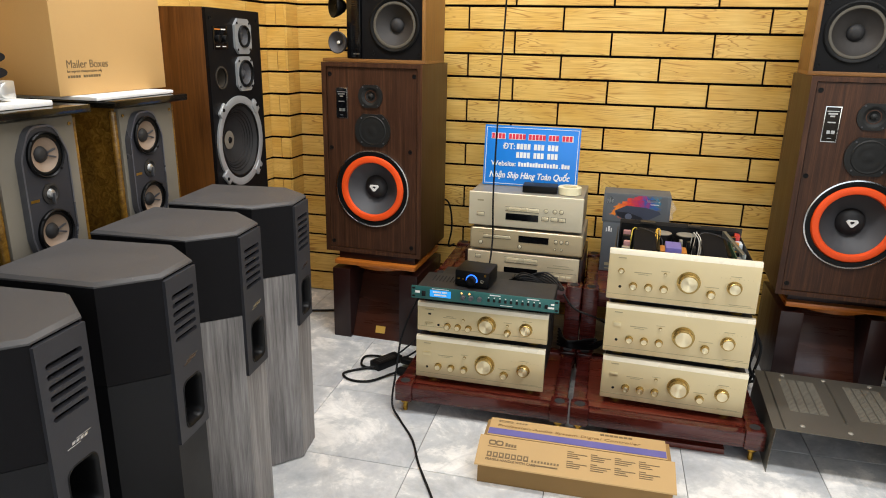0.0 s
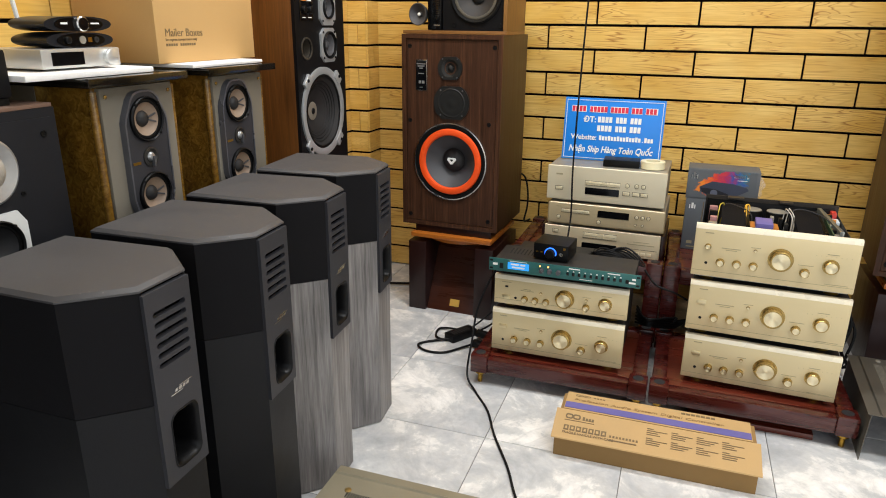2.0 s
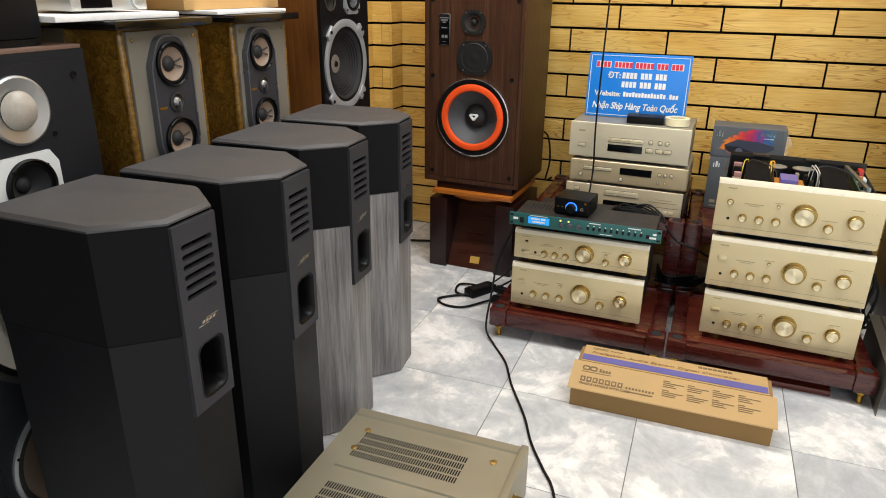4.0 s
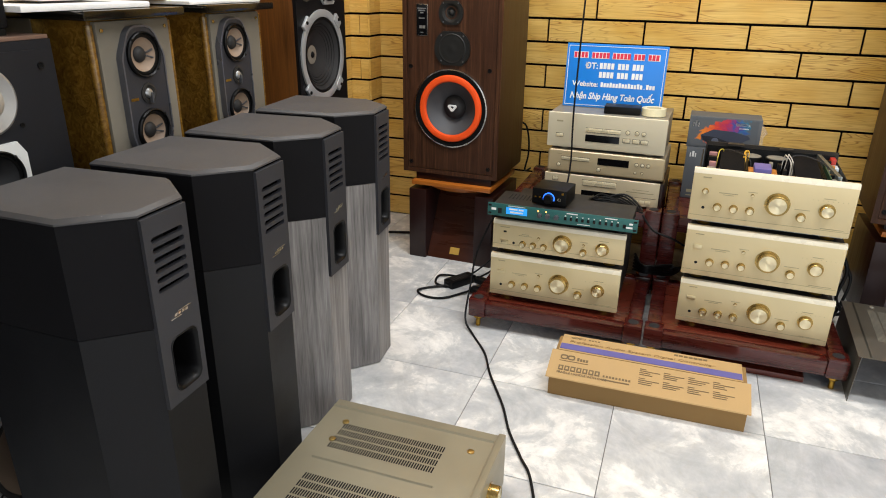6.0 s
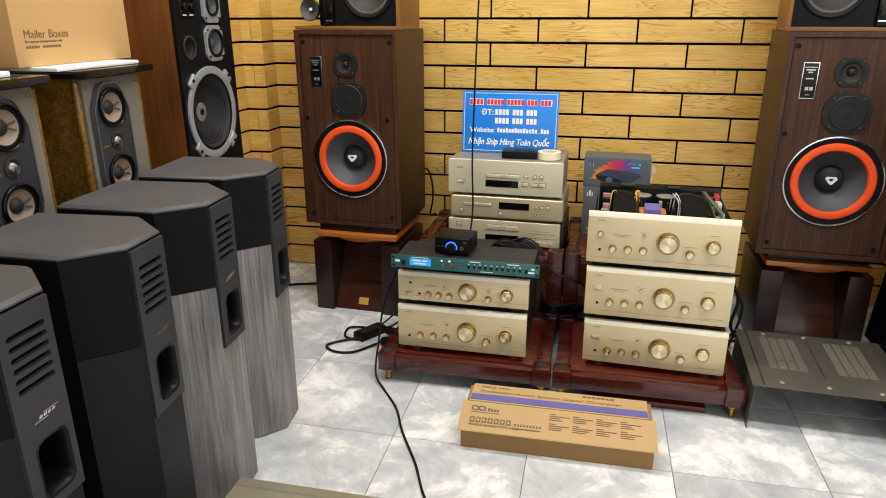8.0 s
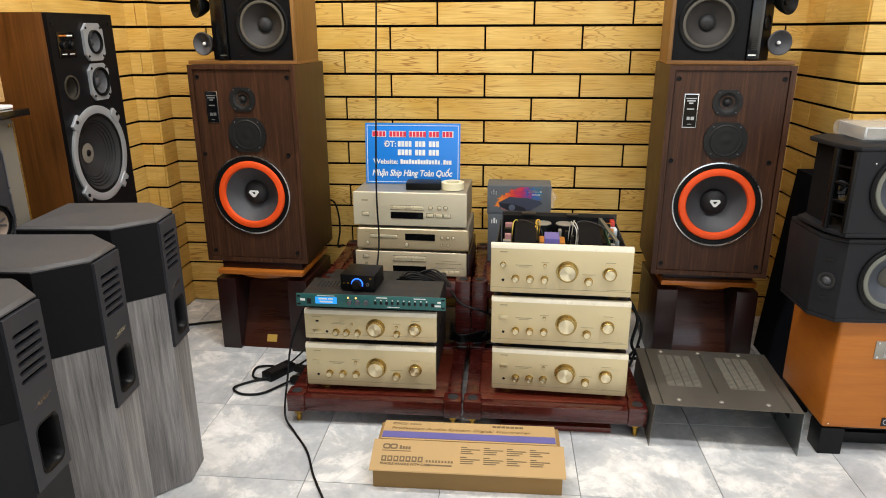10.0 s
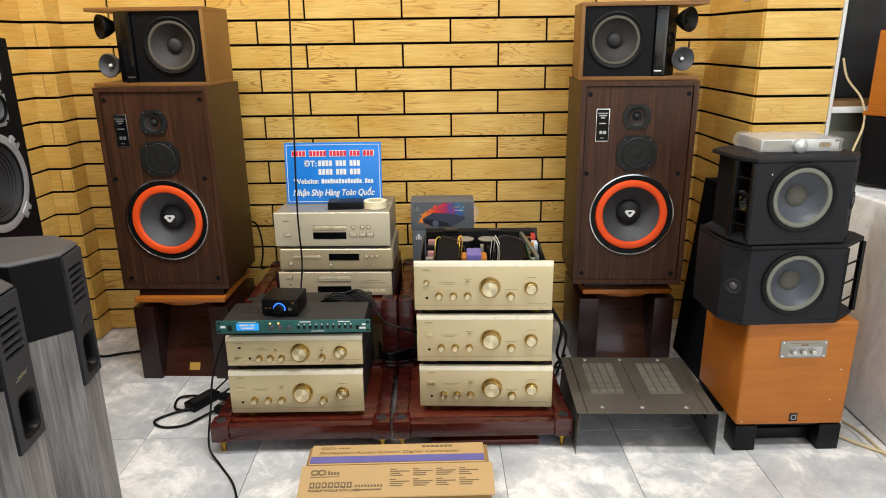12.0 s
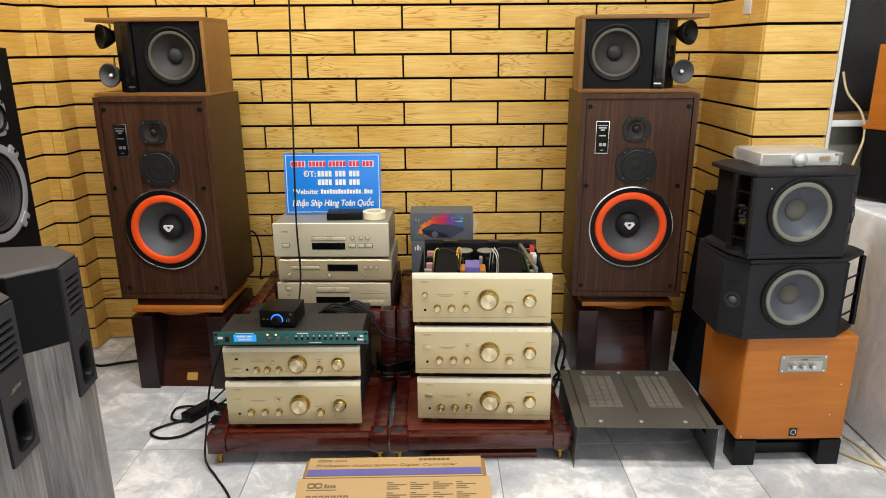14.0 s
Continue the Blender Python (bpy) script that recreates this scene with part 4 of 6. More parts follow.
bb = thing("black_speaker_box", pose(-1.20, 0.72, 1.021, 0, 0, 90), "small black speaker cabinet on a monitor speaker", "loudspeaker")
part("body", bm_box(-0.18, 0.205, 0.0, 0.25, 0.012, 0.100, 0.008), M_BLACK, bb)
part("base", bm_box(-0.175, 0.198, 0.004, 0.245, 0.0, 0.012), M_RUBBER, bb)

# devices on the first stone slab
dac = thing("silver_dac", pose(-1.215, 1.112, 1.0735, 0, 0, 88), "silver desktop converter with dark display and round knob", "audio device")
part("case", bm_box(-0.098, 0.098, 0.0, 0.17, 0.004, 0.042, 0.003), M_SILVERBOX, dac)
part("display", plate(-0.075, 0.002, 0.010, 0.036, 0.0), M_DISPLAY, dac)
part("knob", bm_lathe([(0.017, 0), (0.017, 0.010), (0.014, 0.012), (0, 0.012)], 0.068, 0.023, 0.0, 32), M_SILVERBOX, dac)
for zz, lab in ((1.1155, "dark metal pod-shaped headphone amplifier under another"), (1.1475, "dark metal pod-shaped converter stacked on its twin")):
    pod = thing("pod_dac", pose(-1.24, 1.138, zz, 0, 0, 88), lab, "audio device", "pod devices")
    prof = []
    for i in range(36):
        c, w = math.cos(math.pi * i / 18), math.sin(math.pi * i / 18)
        prof.append((0.084 * math.copysign(abs(c) ** 0.8, c), 0.0155 + 0.0155 * math.copysign(abs(w) ** 0.9, w)))
    part("shell", bm_prism(prof, 0.0, 0.10, "y"), mat("dark_blue_grey_metal", "24272E", 0.35, 0.5), pod)
    part("face", bm_prism([(x * 0.72, 0.0155 + (z - 0.0155) * 0.86) for x, z in prof], -0.0015, 0.001, "y"), M_GLOSSBLACK, pod)
    part("knob", bm_lathe([(0.0155, 0), (0.0155, 0.007), (0.013, 0.009), (0, 0.009)] if zz > 1.14 else [(0.007, 0), (0.007, 0.006), (0.005, 0.007), (0, 0.007)], 0.004 if zz > 1.14 else -0.035, 0.016, 0.0, 28), M_CHROME if zz > 1.14 else M_BLACKSAT, pod)
    if zz > 1.14:
        part("knob_face", bm_lathe([(0.0125, 0.0095), (0, 0.0095)], 0.004, 0.016, 0.0, 28), M_DISPLAY, pod)
        bars(pod, "name_bar", [(-0.046, -0.030, 0.017, 0.004), (0.028, 0.050, 0.017, 0.003)], M_WHITEINK, -0.0015)
    else:
        part("button", bm_lathe([(0.008, 0.0015), (0.008, 0.003), (0, 0.003)], 0.002, 0.016, 0.0, 24), M_GREYCASE, pod)
        part("lit_mark", plate(0.016, 0.026, 0.011, 0.021, -0.0015, 0.0006), M_BRASS, pod)
        part("jack", bm_lathe([(0.006, 0.0015), (0.006, 0.003), (0.003, 0.003), (0.003, 0.0018), (0, 0.0018)], 0.038, 0.016, 0.0, 24), M_CASE, pod)
part("antenna", bm_tube([(-0.06, 0.10, 0.02), (-0.062, 0.102, 0.05), (-0.066, 0.104, 0.085)], 0.0045), M_WHITE, pod)

# mailer carton
carton = thing("cardboard_carton", pose(-1.235, 1.56, 1.0705, 0, 0, 90), "large brown cardboard carton standing on foam", "carton")
part("body", bm_box(-0.204, 0.198, 0.0, 0.25, 0.0, 0.42, 0.003), M_MAILER, carton)
letters("print", "Mailer Boxes", 0.027, M_INKDARK, carton, pose(-0.174, -0.0006, 0.064) @ UP)
letters("small_line", "for express transportation only", 0.0092, M_INKDARK, carton, pose(-0.173, -0.0006, 0.0535) @ UP)
bars(carton, "small_print", [(-0.172 + i * 0.0085, -0.1655 + i * 0.0085, 0.044, 0.006) for i in range(13) if i != 5], M_INKDARK, 0.0)
for ix in (0.02, 0.055):
    part("care_mark", merge(plate(ix, ix + 0.026, 0.345, 0.347, 0.0, 0.0006), plate(ix, ix + 0.026, 0.385, 0.387, 0.0, 0.0006), plate(ix, ix + 0.002, 0.345, 0.387, 0.0, 0.0006),
                            plate(ix + 0.024, ix + 0.026, 0.345, 0.387, 0.0, 0.0006), plate(ix + 0.008, ix + 0.010, 0.352, 0.38, 0.0, 0.0006), plate(ix + 0.016, ix + 0.018, 0.352, 0.38, 0.0, 0.0006)), M_INKDARK, carton)


# ---- hi-fi racks and amplifiers ----
def rack(m, w, d, z_low, top, label, legs=False):
    s = thing("hifi_rack", m, label, "rack", "mahogany racks")
    P = 0.058
    part("front_rail", bm_box(P, w - P, 0.006, 0.046, z_low, top - 0.006, 0.003), M_MAHOG, s)
    part("back_rail", bm_box(P, w - P, d - 0.046, d - 0.006, z_low, top - 0.006, 0.003), M_MAHOG, s)
    part("side_rail", bm_box(0.006, 0.05, P, d - P, z_low, top + 0.002, 0.003), M_MAHOG, s)
    part("side_rail", bm_box(w - 0.05, w - 0.006, P, d - P, z_low, top + 0.002, 0.003), M_MAHOG, s)
    part("board", bm_box(0.048, w - 0.048, 0.044, d - 0.044, top - 0.028, top - 0.010, 0.002), M_MAHOGTOP, s)
    for px in (0, w - P):
        for py in (0, d - P):
            post = part("post", bm_box(px, px + P, py, py + P, 0.045 if not legs else 0.03, top + 0.006, 0.005), M_MAHOG, s)
            ins = bm_lathe([(0.017, 0), (0.017, 0.001), (0.013, 0.0015), (0, 0.001)], seg=24)
            ins.transform(pose(px + P / 2, py + P / 2, top + 0.006, -90, 0, 0))
            part("post_insert", ins, M_CONEDARK, post)
            ft = bm_lathe([(0, 0), (0.008, 0.0), (0.008, 0.026), (0.016, 0.033), (0.016, 0.045 if not legs else 0.036), (0, 0.045)], seg=20)
            ft.transform(pose(px + P / 2, py + P / 2, 0.0, -90, 0, 0))
            part("spike_foot", ft, M_BRASS, post)
    return s


rack(pose(-0.607, 1.955, 0), 0.577, 0.46, 0.048, 0.104, "low dark red mahogany rack carrying two amplifiers")
rack(pose(-0.024, 1.955, 0), 0.583, 0.46, 0.048, 0.104, "low dark red mahogany rack carrying three amplifiers")
rack(pose(-0.602, 2.43, 0), 0.577, 0.50, 0.275, 0.338, "taller mahogany rack carrying three disc players", True)
rack(pose(-0.021, 2.43, 0), 0.583, 0.50, 0.275, 0.338, "taller mahogany rack behind the amplifiers", True)
solid("wooden_offcut", bm_box(0.10, 0.455, 1.985, 2.10, 0, 0.018, 0.002), M_MAHOGTOP, "reddish wooden board lying under the rack", "board")


def knob(parent, x, z, r, y, d=0.014):
    key = "knob_%d" % int(r * 10000)
    k = part("knob", shared(key, lambda: bm_lathe([(r * 1.18, 0), (r * 1.18, 0.0012), (r, 0.0014), (r, d), (r * 0.93, d + 0.0015), (r * 0.82, d + 0.0012)], seg=40), M_KNOB), None, parent, loc=(x, y, z))
    part("knob_face", shared(key + "f", lambda: bm_lathe([(r * 0.84, d + 0.0008), (0, d + 0.0004)], seg=40), M_TURNED), None, k)


def amplifier(m, H, label, style, opened=False):
    s = thing("amplifier", m, label, "amplifier", "gold amplifiers")
    W, D = 0.2175, 0.40
    f0 = 0.019
    if not opened:
        part("case", bm_box(-W + 0.006, W - 0.006, 0.014, D, f0 + 0.004, H - 0.003, 0.002), M_CASE, s)
    part("faceplate", bm_box(-W, W, 0.0, 0.0145, f0, H - 0.0145, 0.004), M_GOLD, s)
    part("top_strip", bm_prism([(0.0, H - 0.0155), (0.004, H - 0.002), (0.016, H), (0.016, H - 0.0155)], -W, W, "x", 0.0012), M_GOLDEDGE, s)
    part("lower_line", bm_box(-W + 0.003, W - 0.003, -0.0004, 0.001, f0 + 0.017, f0 + 0.0182), M_INK, s)
    for fx in (-0.17, 0.17):
        for fy in (0.05, 0.34):
            ft = bm_lathe([(0, 0), (0.020, 0), (0.022, 0.004), (0.022, f0 + 0.004), (0, f0 + 0.004)], seg=24)
            ft.transform(pose(fx, fy, 0, -90, 0, 0))
            part("foot", ft, M_BRASS if fx else M_RUBBER, s)
    zb = f0 if style == "tall" else f0 - 0.007
    k = (H - f0) / 0.152
    if style == "tall":
        knob(s, 0.020, zb + 0.073 * k, 0.029, 0.0, 0.020)
        knob(s, 0.149, zb + 0.070 * k, 0.0185, 0.0)
        knob(s, 0.086, zb + 0.045 * k, 0.0115, 0.0)
        for x in (-0.139, -0.094, -0.049):
            knob(s, x, zb + 0.046 * k, 0.0105, 0.0)
        part("jack", bm_lathe([(0.0045, 0.0005), (0.003, 0.001), (0, 0.0)], -0.178, zb + 0.040 * k, 0.0, 16), M_HOLE, s)
        if opened:
            knob(s, -0.178, zb + 0.088 * k, 0.008, 0.0, 0.006)
        else:
            part("button", bm_box(-0.192, -0.167, -0.003, 0.001, zb + 0.083 * k, zb + 0.096 * k, 0.001), M_KNOBFACE, s)
        knob(s, -0.049, zb + 0.090 * k, 0.0042, 0.0, 0.004)
        dots = [(0.108 + i * 0.0125, 0.1095 + i * 0.0125, zb + 0.098 * k, 0.0015) for i in range(8)]
        bars(s, "print", [(-0.140, -0.088, zb + 0.088 * k, 0.0022), (-0.128, -0.098, zb + 0.083 * k, 0.0016), (-0.062, -0.036, zb + 0.099 * k, 0.0016), (0.135, 0.165, zb + 0.104 * k, 0.0018),
                          (0.066, 0.106, zb + 0.066 * k, 0.0018), (-0.190, -0.166, zb + 0.128 * k, 0.003), (0.14, 0.20, zb + 0.021 * k, 0.0016)] + dots, M_INK, 0.0)
    else:
        knob(s, 0.018, zb + 0.052, 0.0265, 0.0, 0.018)
        knob(s, 0.147, zb + 0.052, 0.0185, 0.0)
        knob(s, 0.088, zb + 0.034, 0.0095, 0.0)
        for x in (-0.113, -0.078, -0.042):
            knob(s, x, zb + 0.033, 0.0095, 0.0)
        part("jack", bm_lathe([(0.0045, 0.0005), (0.003, 0.001), (0, 0.0)], -0.144, zb + 0.033, 0.0, 16), M_HOLE, s)
        part("button", bm_box(-0.190, -0.163, -0.003, 0.001, zb + 0.026, zb + 0.039, 0.001), M_KNOBFACE, s)
        part("sensor_window", plate(-0.180, -0.170, zb + 0.067, zb + 0.073, 0.0), M_HOLE, s)
        knob(s, -0.060, zb + 0.060, 0.0040, 0.0, 0.004)
        knob(s, 0.087, zb + 0.058, 0.0036, 0.0, 0.004)
        bars(s, "print", [(-0.128, -0.084, zb + 0.062, 0.002), (-0.118, -0.094, zb + 0.067, 0.002), (0.135, 0.165, zb + 0.080, 0.0016), (0.074, 0.100, zb + 0.068, 0.0016), (-0.192, -0.16, zb + 0.085, 0.002)], M_INK, 0.0)
    return s


amplifier(pose(-0.335, 2.02, 0.094, 0, 0, -0.6), 0.170, "gold integrated amplifier on the low rack", "tall")
amplifier(pose(-0.332, 2.022, 0.264, 0, 0, -0.6), 0.121, "slim gold integrated amplifier stacked on a larger one", "slim")
amplifier(pose(0.282, 2.035, 0.094, 0, 0, -3.0), 0.166, "gold integrated amplifier at the bottom of a stack", "tall")
amplifier(pose(0.277, 2.035, 0.260, 0, 0, -2.2), 0.182 - 0.002, "gold integrated amplifier in the middle of a stack", "tall")
A3 = amplifier(pose(0.272, 2.035, 0.438, 0, 0, -2.4), 0.180, "gold amplifier with its top cover removed, circuits showing", "tall", True)
# open chassis of the top amplifier
part("chassis_floor", bm_box(-0.205, 0.205, 0.015, 0.40, 0.014, 0.02), M_INNER, A3)
part("chassis_side", bm_box(-0.207, -0.204, 0.015, 0.40, 0.014, 0.15), M_CASE, A3)
part("chassis_side", bm_box(0.204, 0.207, 0.015, 0.40, 0.014, 0.15), M_CASE, A3)
part("back_panel", merge(bm_box(-0.2, 0.207, 0.396, 0.40, 0.014, 0.180), bm_box(-0.13, -0.08, 0.37, 0.397, 0.176, 0.182), bm_box(0.03, 0.07, 0.37, 0.397, 0.176, 0.181)), mat("dark_brown_steel", "35302B", 0.5, 0.3), A3)
part("front_bracket", bm_box(-0.205, 0.205, 0.017, 0.05, 0.150, 0.156, 0.001), M_INNER, A3)
part("rear_board", bm_box(-0.195, 0.195, 0.375, 0.38, 0.03, 0.172, 0.001), M_RUBBER, A3)
for i in range(7):
    part("small_part", bm_box(-0.045 + i * 0.021, -0.034 + i * 0.021, 0.20 + 0.02 * (i % 3), 0.225 + 0.02 * (i % 3), 0.08, 0.145 + 0.007 * (i % 4), 0.002), (M_RUBBER, M_CASE, M_GREYCASE)[i % 3], A3)
for hx in (-0.115, 0.095):
    hs = part("heat_sink", bm_box(hx - 0.030, hx + 0.032, 0.07, 0.31, 0.05, 0.158, 0.001), M_RUBBER, A3)
    part("sink_top", bm_prism([(0.072, 0.158), (0.075, 0.164), (0.30, 0.179), (0.305, 0.158)], hx - 0.034, hx + 0.036, "x", 0.002), M_BLACKCLOTH, hs)
    for i in range(8):
        part("front_fin", bm_box(hx - 0.030 + i * 0.0082, hx - 0.0275 + i * 0.0082, 0.062, 0.071, 0.06, 0.157), M_CASE, hs)
    for i in range(3):
        part("fin", bm_box(hx + 0.0365 + i * 0.004, hx + 0.0385 + i * 0.004, 0.08, 0.30, 0.12, 0.168), M_BLACKSAT, hs)
for cx in (-0.055, 0.022):
    part("capacitor", bm_prism(disc(cx, 0.335, 0.034, 32), 0.02, 0.156, "z", 0.003), M_RUBBER, A3)
    part("capacitor_lid", bm_prism(disc(cx, 0.335, 0.031, 32), 0.156, 0.1585, "z", 0.001), M_GREYCASE, A3)
part("transformer_core", bm_box(-0.072, 0.016, 0.11, 0.18, 0.05, 0.158, 0.008), M_COPPER, A3)
part("transformer_can", bm_box(-0.052, -0.004, 0.09, 0.17, 0.06, 0.174, 0.003), M_PURPLECAP, A3)
for i, (x0, x1, mm) in enumerate(((-0.08, -0.075, "D8A838"), (-0.073, -0.082, "D8A838"), (0.03, 0.056, "B9B6AC"), (0.040, 0.062, "B9B6AC"), (-0.15, -0.158, "C7B040"), (0.05, 0.16, "2A2A2C"), (-0.15, -0.06, "2A2A2C"))):
    part("wire", bm_tube([(x0, 0.26, 0.10), (x0 + 0.008, 0.27, 0.176), ((x0 + x1) / 2, 0.25 + 0.02 * (i % 2), 0.184), (x1, 0.21, 0.166), (x1 - 0.004, 0.19, 0.10)], 0.0018, 6, 5), mat("wire_colour", mm, 0.5, bmp=0), A3)
brd = part("side_circuit", bm_box(0.150, 0.154, 0.07, 0.36, 0.05, 0.170), mat("green_circuit_board", "2F4A34", 0.5), A3, m=Matrix.Identity(4))
for i in range(9):
    part("component", bm_box(0.155, 0.172 + 0.004 * (i % 3), 0.085 + i * 0.03, 0.10 + i * 0.03, 0.12, 0.164 + 0.006 * (i % 2), 0.002), (M_ALU, M_RUBBER, M_COPPER)[i % 3], brd)
part("side_bracket", bm_box(0.128, 0.140, 0.08, 0.36, 0.10, 0.176, 0.001), M_INNER, A3, m=pose(0.05, -0.01, 0, 0, 0, 6))
part("red_terminal", bm_box(0.180, 0.196, 0.34, 0.385, 0.13, 0.168, 0.003), mat("red_plastic", "B0332A", 0.4), A3)
part("white_terminal", bm_box(0.176, 0.200, 0.29, 0.335, 0.12, 0.152, 0.003), mat("pale_plastic", "C8D2D6", 0.4), A3)
for i in range(5):
    part("resistor", bm_box(-0.185 + 0.004 * (i % 2), -0.160, 0.10 + i * 0.045, 0.12 + i * 0.045, 0.11, 0.160 + 0.007 * (i % 3), 0.002), (M_ALU, mat("pink_resistor", "A87A78", 0.5), M_RUBBER)[i % 3], A3)

# rack processor
rp = thing("rack_processor", pose(-0.325, 2.005, 0.3855, 0, 0, -0.6), "teal one-unit signal processor with blue display on an amplifier", "audio processor")
part("faceplate", bm_box(-0.241, 0.241, 0.0, 0.004, 0.018, 0.061, 0.001), M_TEAL, rp)
part("case", bm_box(-0.222, 0.222, 0.004, 0.155, 0.020, 0.059, 0.001), M_CASE, rp)
for fx in (-0.19, 0.19):
    part("foot", bm_box(fx - 0.012, fx + 0.012, 0.03, 0.12, 0.0, 0.020, 0.002), M_RUBBER, rp)
part("display", plate(-0.178, -0.108, 0.029, 0.052, 0.0), M_LCD, rp)
bars(rp, "display_text", [(-0.168, -0.140, 0.046, 0.005), (-0.136, -0.120, 0.046, 0.005), (-0.164, -0.122, 0.036, 0.005)], M_WHITEINK, -0.0012)
part("power_switch", bm_box(-0.205, -0.193, -0.003, 0.001, 0.028, 0.046, 0.001), M_HOLE, rp)
for i, x in enumerate((-0.066, -0.040, -0.012)):
    part("knob", bm_lathe([(0.008, 0), (0.007, 0.012), (0, 0.012)], x, 0.038, 0.0, 20), M_RIM, rp)
    if i < 2:
        part("lamp", bm_lathe([(0.003, 0), (0.002, 0.003), (0, 0.004)], x - 0.006, 0.051, 0.0, 12), emitter("amber_light", "FFB060", 2.0), rp)
for i in range(10):
    part("button", bm_box(0.013 + i * 0.0182, 0.021 + i * 0.0182, -0.002, 0.001, 0.032, 0.042, 0.001), M_DISPLAY, rp)
    part("button_dot", plate(0.015 + i * 0.0182, 0.019 + i * 0.0182, 0.045, 0.048, 0.0), M_WHITEINK, rp)
part("socket", bm_box(0.196, 0.206, -0.002, 0.001, 0.030, 0.042, 0.001), M_HOLE, rp)
for x in (-0.233, 0.233):
    for z in (0.026, 0.053):
        part("rack_slot", bm_prism(rounded(0.011, 0.006, 0.0028, x, z), -0.0008, 0.001, "y"), M_HOLE, rp)
bars(rp, "print", [(-0.172, -0.115, 0.056, 0.002), (0.02, 0.055, 0.055, 0.003), (0.14, 0.178, 0.055, 0.003), (0.215, 0.226, 0.045, 0.006), (0.205, 0.226, 0.033, 0.006), (-0.228, -0.212, 0.041, 0.008), (0.055, 0.095, 0.024, 0.002)], M_WHITEINK, 0.0)
for i in range(8):
    part("vent", bm_box(-0.19 + i * 0.012, -0.186 + i * 0.012, 0.07, 0.125, 0.0592, 0.0598), M_HOLE, rp)

# small black converter with a glowing ring
mini = thing("desktop_converter", pose(-0.372, 2.04, 0.446, 0, 0, -6), "small black desktop converter with a glowing blue ring knob", "audio device")
part("case", bm_box(-0.057, 0.057, 0.0, 0.11, 0.003, 0.056, 0.003), M_BLACKSAT, mini)
_arc = [(r * math.cos(radians(a)), 0.026 + r * math.sin(radians(a))) for r, span in ((0.0195, range(-20, 201, 10)), (0.0165, range(200, -21, -10))) for a in span]
part("light_ring", bm_prism(_arc, -0.0015, 0.0005, "y"), M_BLUELED, mini)
part("knob", bm_lathe([(0.0165, 0), (0.0155, 0.012), (0.013, 0.014), (0, 0.014)], 0.0, 0.026, 0.0, 32), M_BLACKSAT, mini)
part("jack", bm_lathe([(0.006, 0), (0.006, 0.002), (0.0035, 0.002), (0.003, 0), (0, 0)], 0.035, 0.026, 0.0, 20), M_CHROME, mini)
bars(mini, "print", [(-0.048, -0.040, 0.027, 0.004), (-0.034, -0.027, 0.027, 0.004), (0.041, 0.048, 0.046, 0.007)], M_BRASS, 0.0)


def player(m, H, material, label, spec, round_corner=0.004):
    s = thing("disc_player", m, label, "disc player", "stacked disc players")
    W, D = 0.2175, 0.285
    part("case", bm_box(-W + 0.004, W - 0.004, 0.012, D, 0.010, H - 0.002, 0.002), M_GREYCASE, s)
    part("faceplate", bm_box(-W, W, 0.0, 0.0125, 0.010, H, round_corner, 3), material, s)
    for fx in (-0.16, 0.16):
        for fy in (0.05, 0.24):
            ft = bm_lathe([(0, 0), (0.02, 0), (0.02, 0.012), (0, 0.012)], seg=20)
            ft.transform(pose(fx, fy, 0, -90, 0, 0))
            part("foot", ft, M_SILVER, s)
    for kind, x, z, w, h in spec:
        if kind == "tray":
            t = part("disc_tray", bm_box(x - w / 2, x + w / 2, -0.003, 0.001, z - h / 2, z + h / 2, 0.0015), M_BUTTON, s)
            part("tray_line", plate(x - w / 2 + 0.004, x + w / 2 - 0.004, z - 0.0006, z + 0.0006, -0.003, 0.0005), M_INK, t)
            part("tray_gap", merge(plate(x - w / 2 - 0.002, x + w / 2 + 0.002, z + h / 2, z + h / 2 + 0.0015, 0.0, 0.0005), plate(x - w / 2 - 0.002, x + w / 2 + 0.002, z - h / 2 - 0.0015, z - h / 2, 0.0, 0.0005)), M_CASE, t)
        elif kind == "display":
            part("display", plate(x - w / 2, x + w / 2, z - h / 2, z + h / 2, 0.0), M_DISPLAY, s)
        elif kind == "button":
            bt = part("button", bm_box(x - w / 2, x + w / 2, -0.003, 0.001, z - h / 2, z + h / 2, 0.001), M_BUTTON, s)
            part("button_gap", plate(x - w / 2 - 0.0015, x + w / 2 + 0.0015, z - h / 2 - 0.0015, z + h / 2 + 0.0015, 0.0, 0.0006), M_CASE, bt)
        elif kind == "round":
            part("button", bm_lathe([(w, 0), (w, 0.003), (w * 0.8, 0.0035), (0, 0.0035)], x, z, 0.0, 24), M_BUTTON, s)
            part("button_gap", bm_lathe([(w + 0.0016, 0), (w + 0.0016, 0.0006), (w, 0.0006)], x, z, 0.0, 24), M_CASE, s)
        elif kind == "print":
            bars(s, "print", [(x - w / 2, x + w / 2, z, h)], M_INK, 0.0)
        elif kind == "panel":
            part("lower_strip", plate(x - w / 2, x + w / 2, z - h / 2, z + h / 2, 0.0), material, s)
            part("strip_line", plate(x - w / 2, x + w / 2, z + h / 2, z + h / 2 + 0.0012, 0.0, 0.0008), M_CASE, s)
    return s


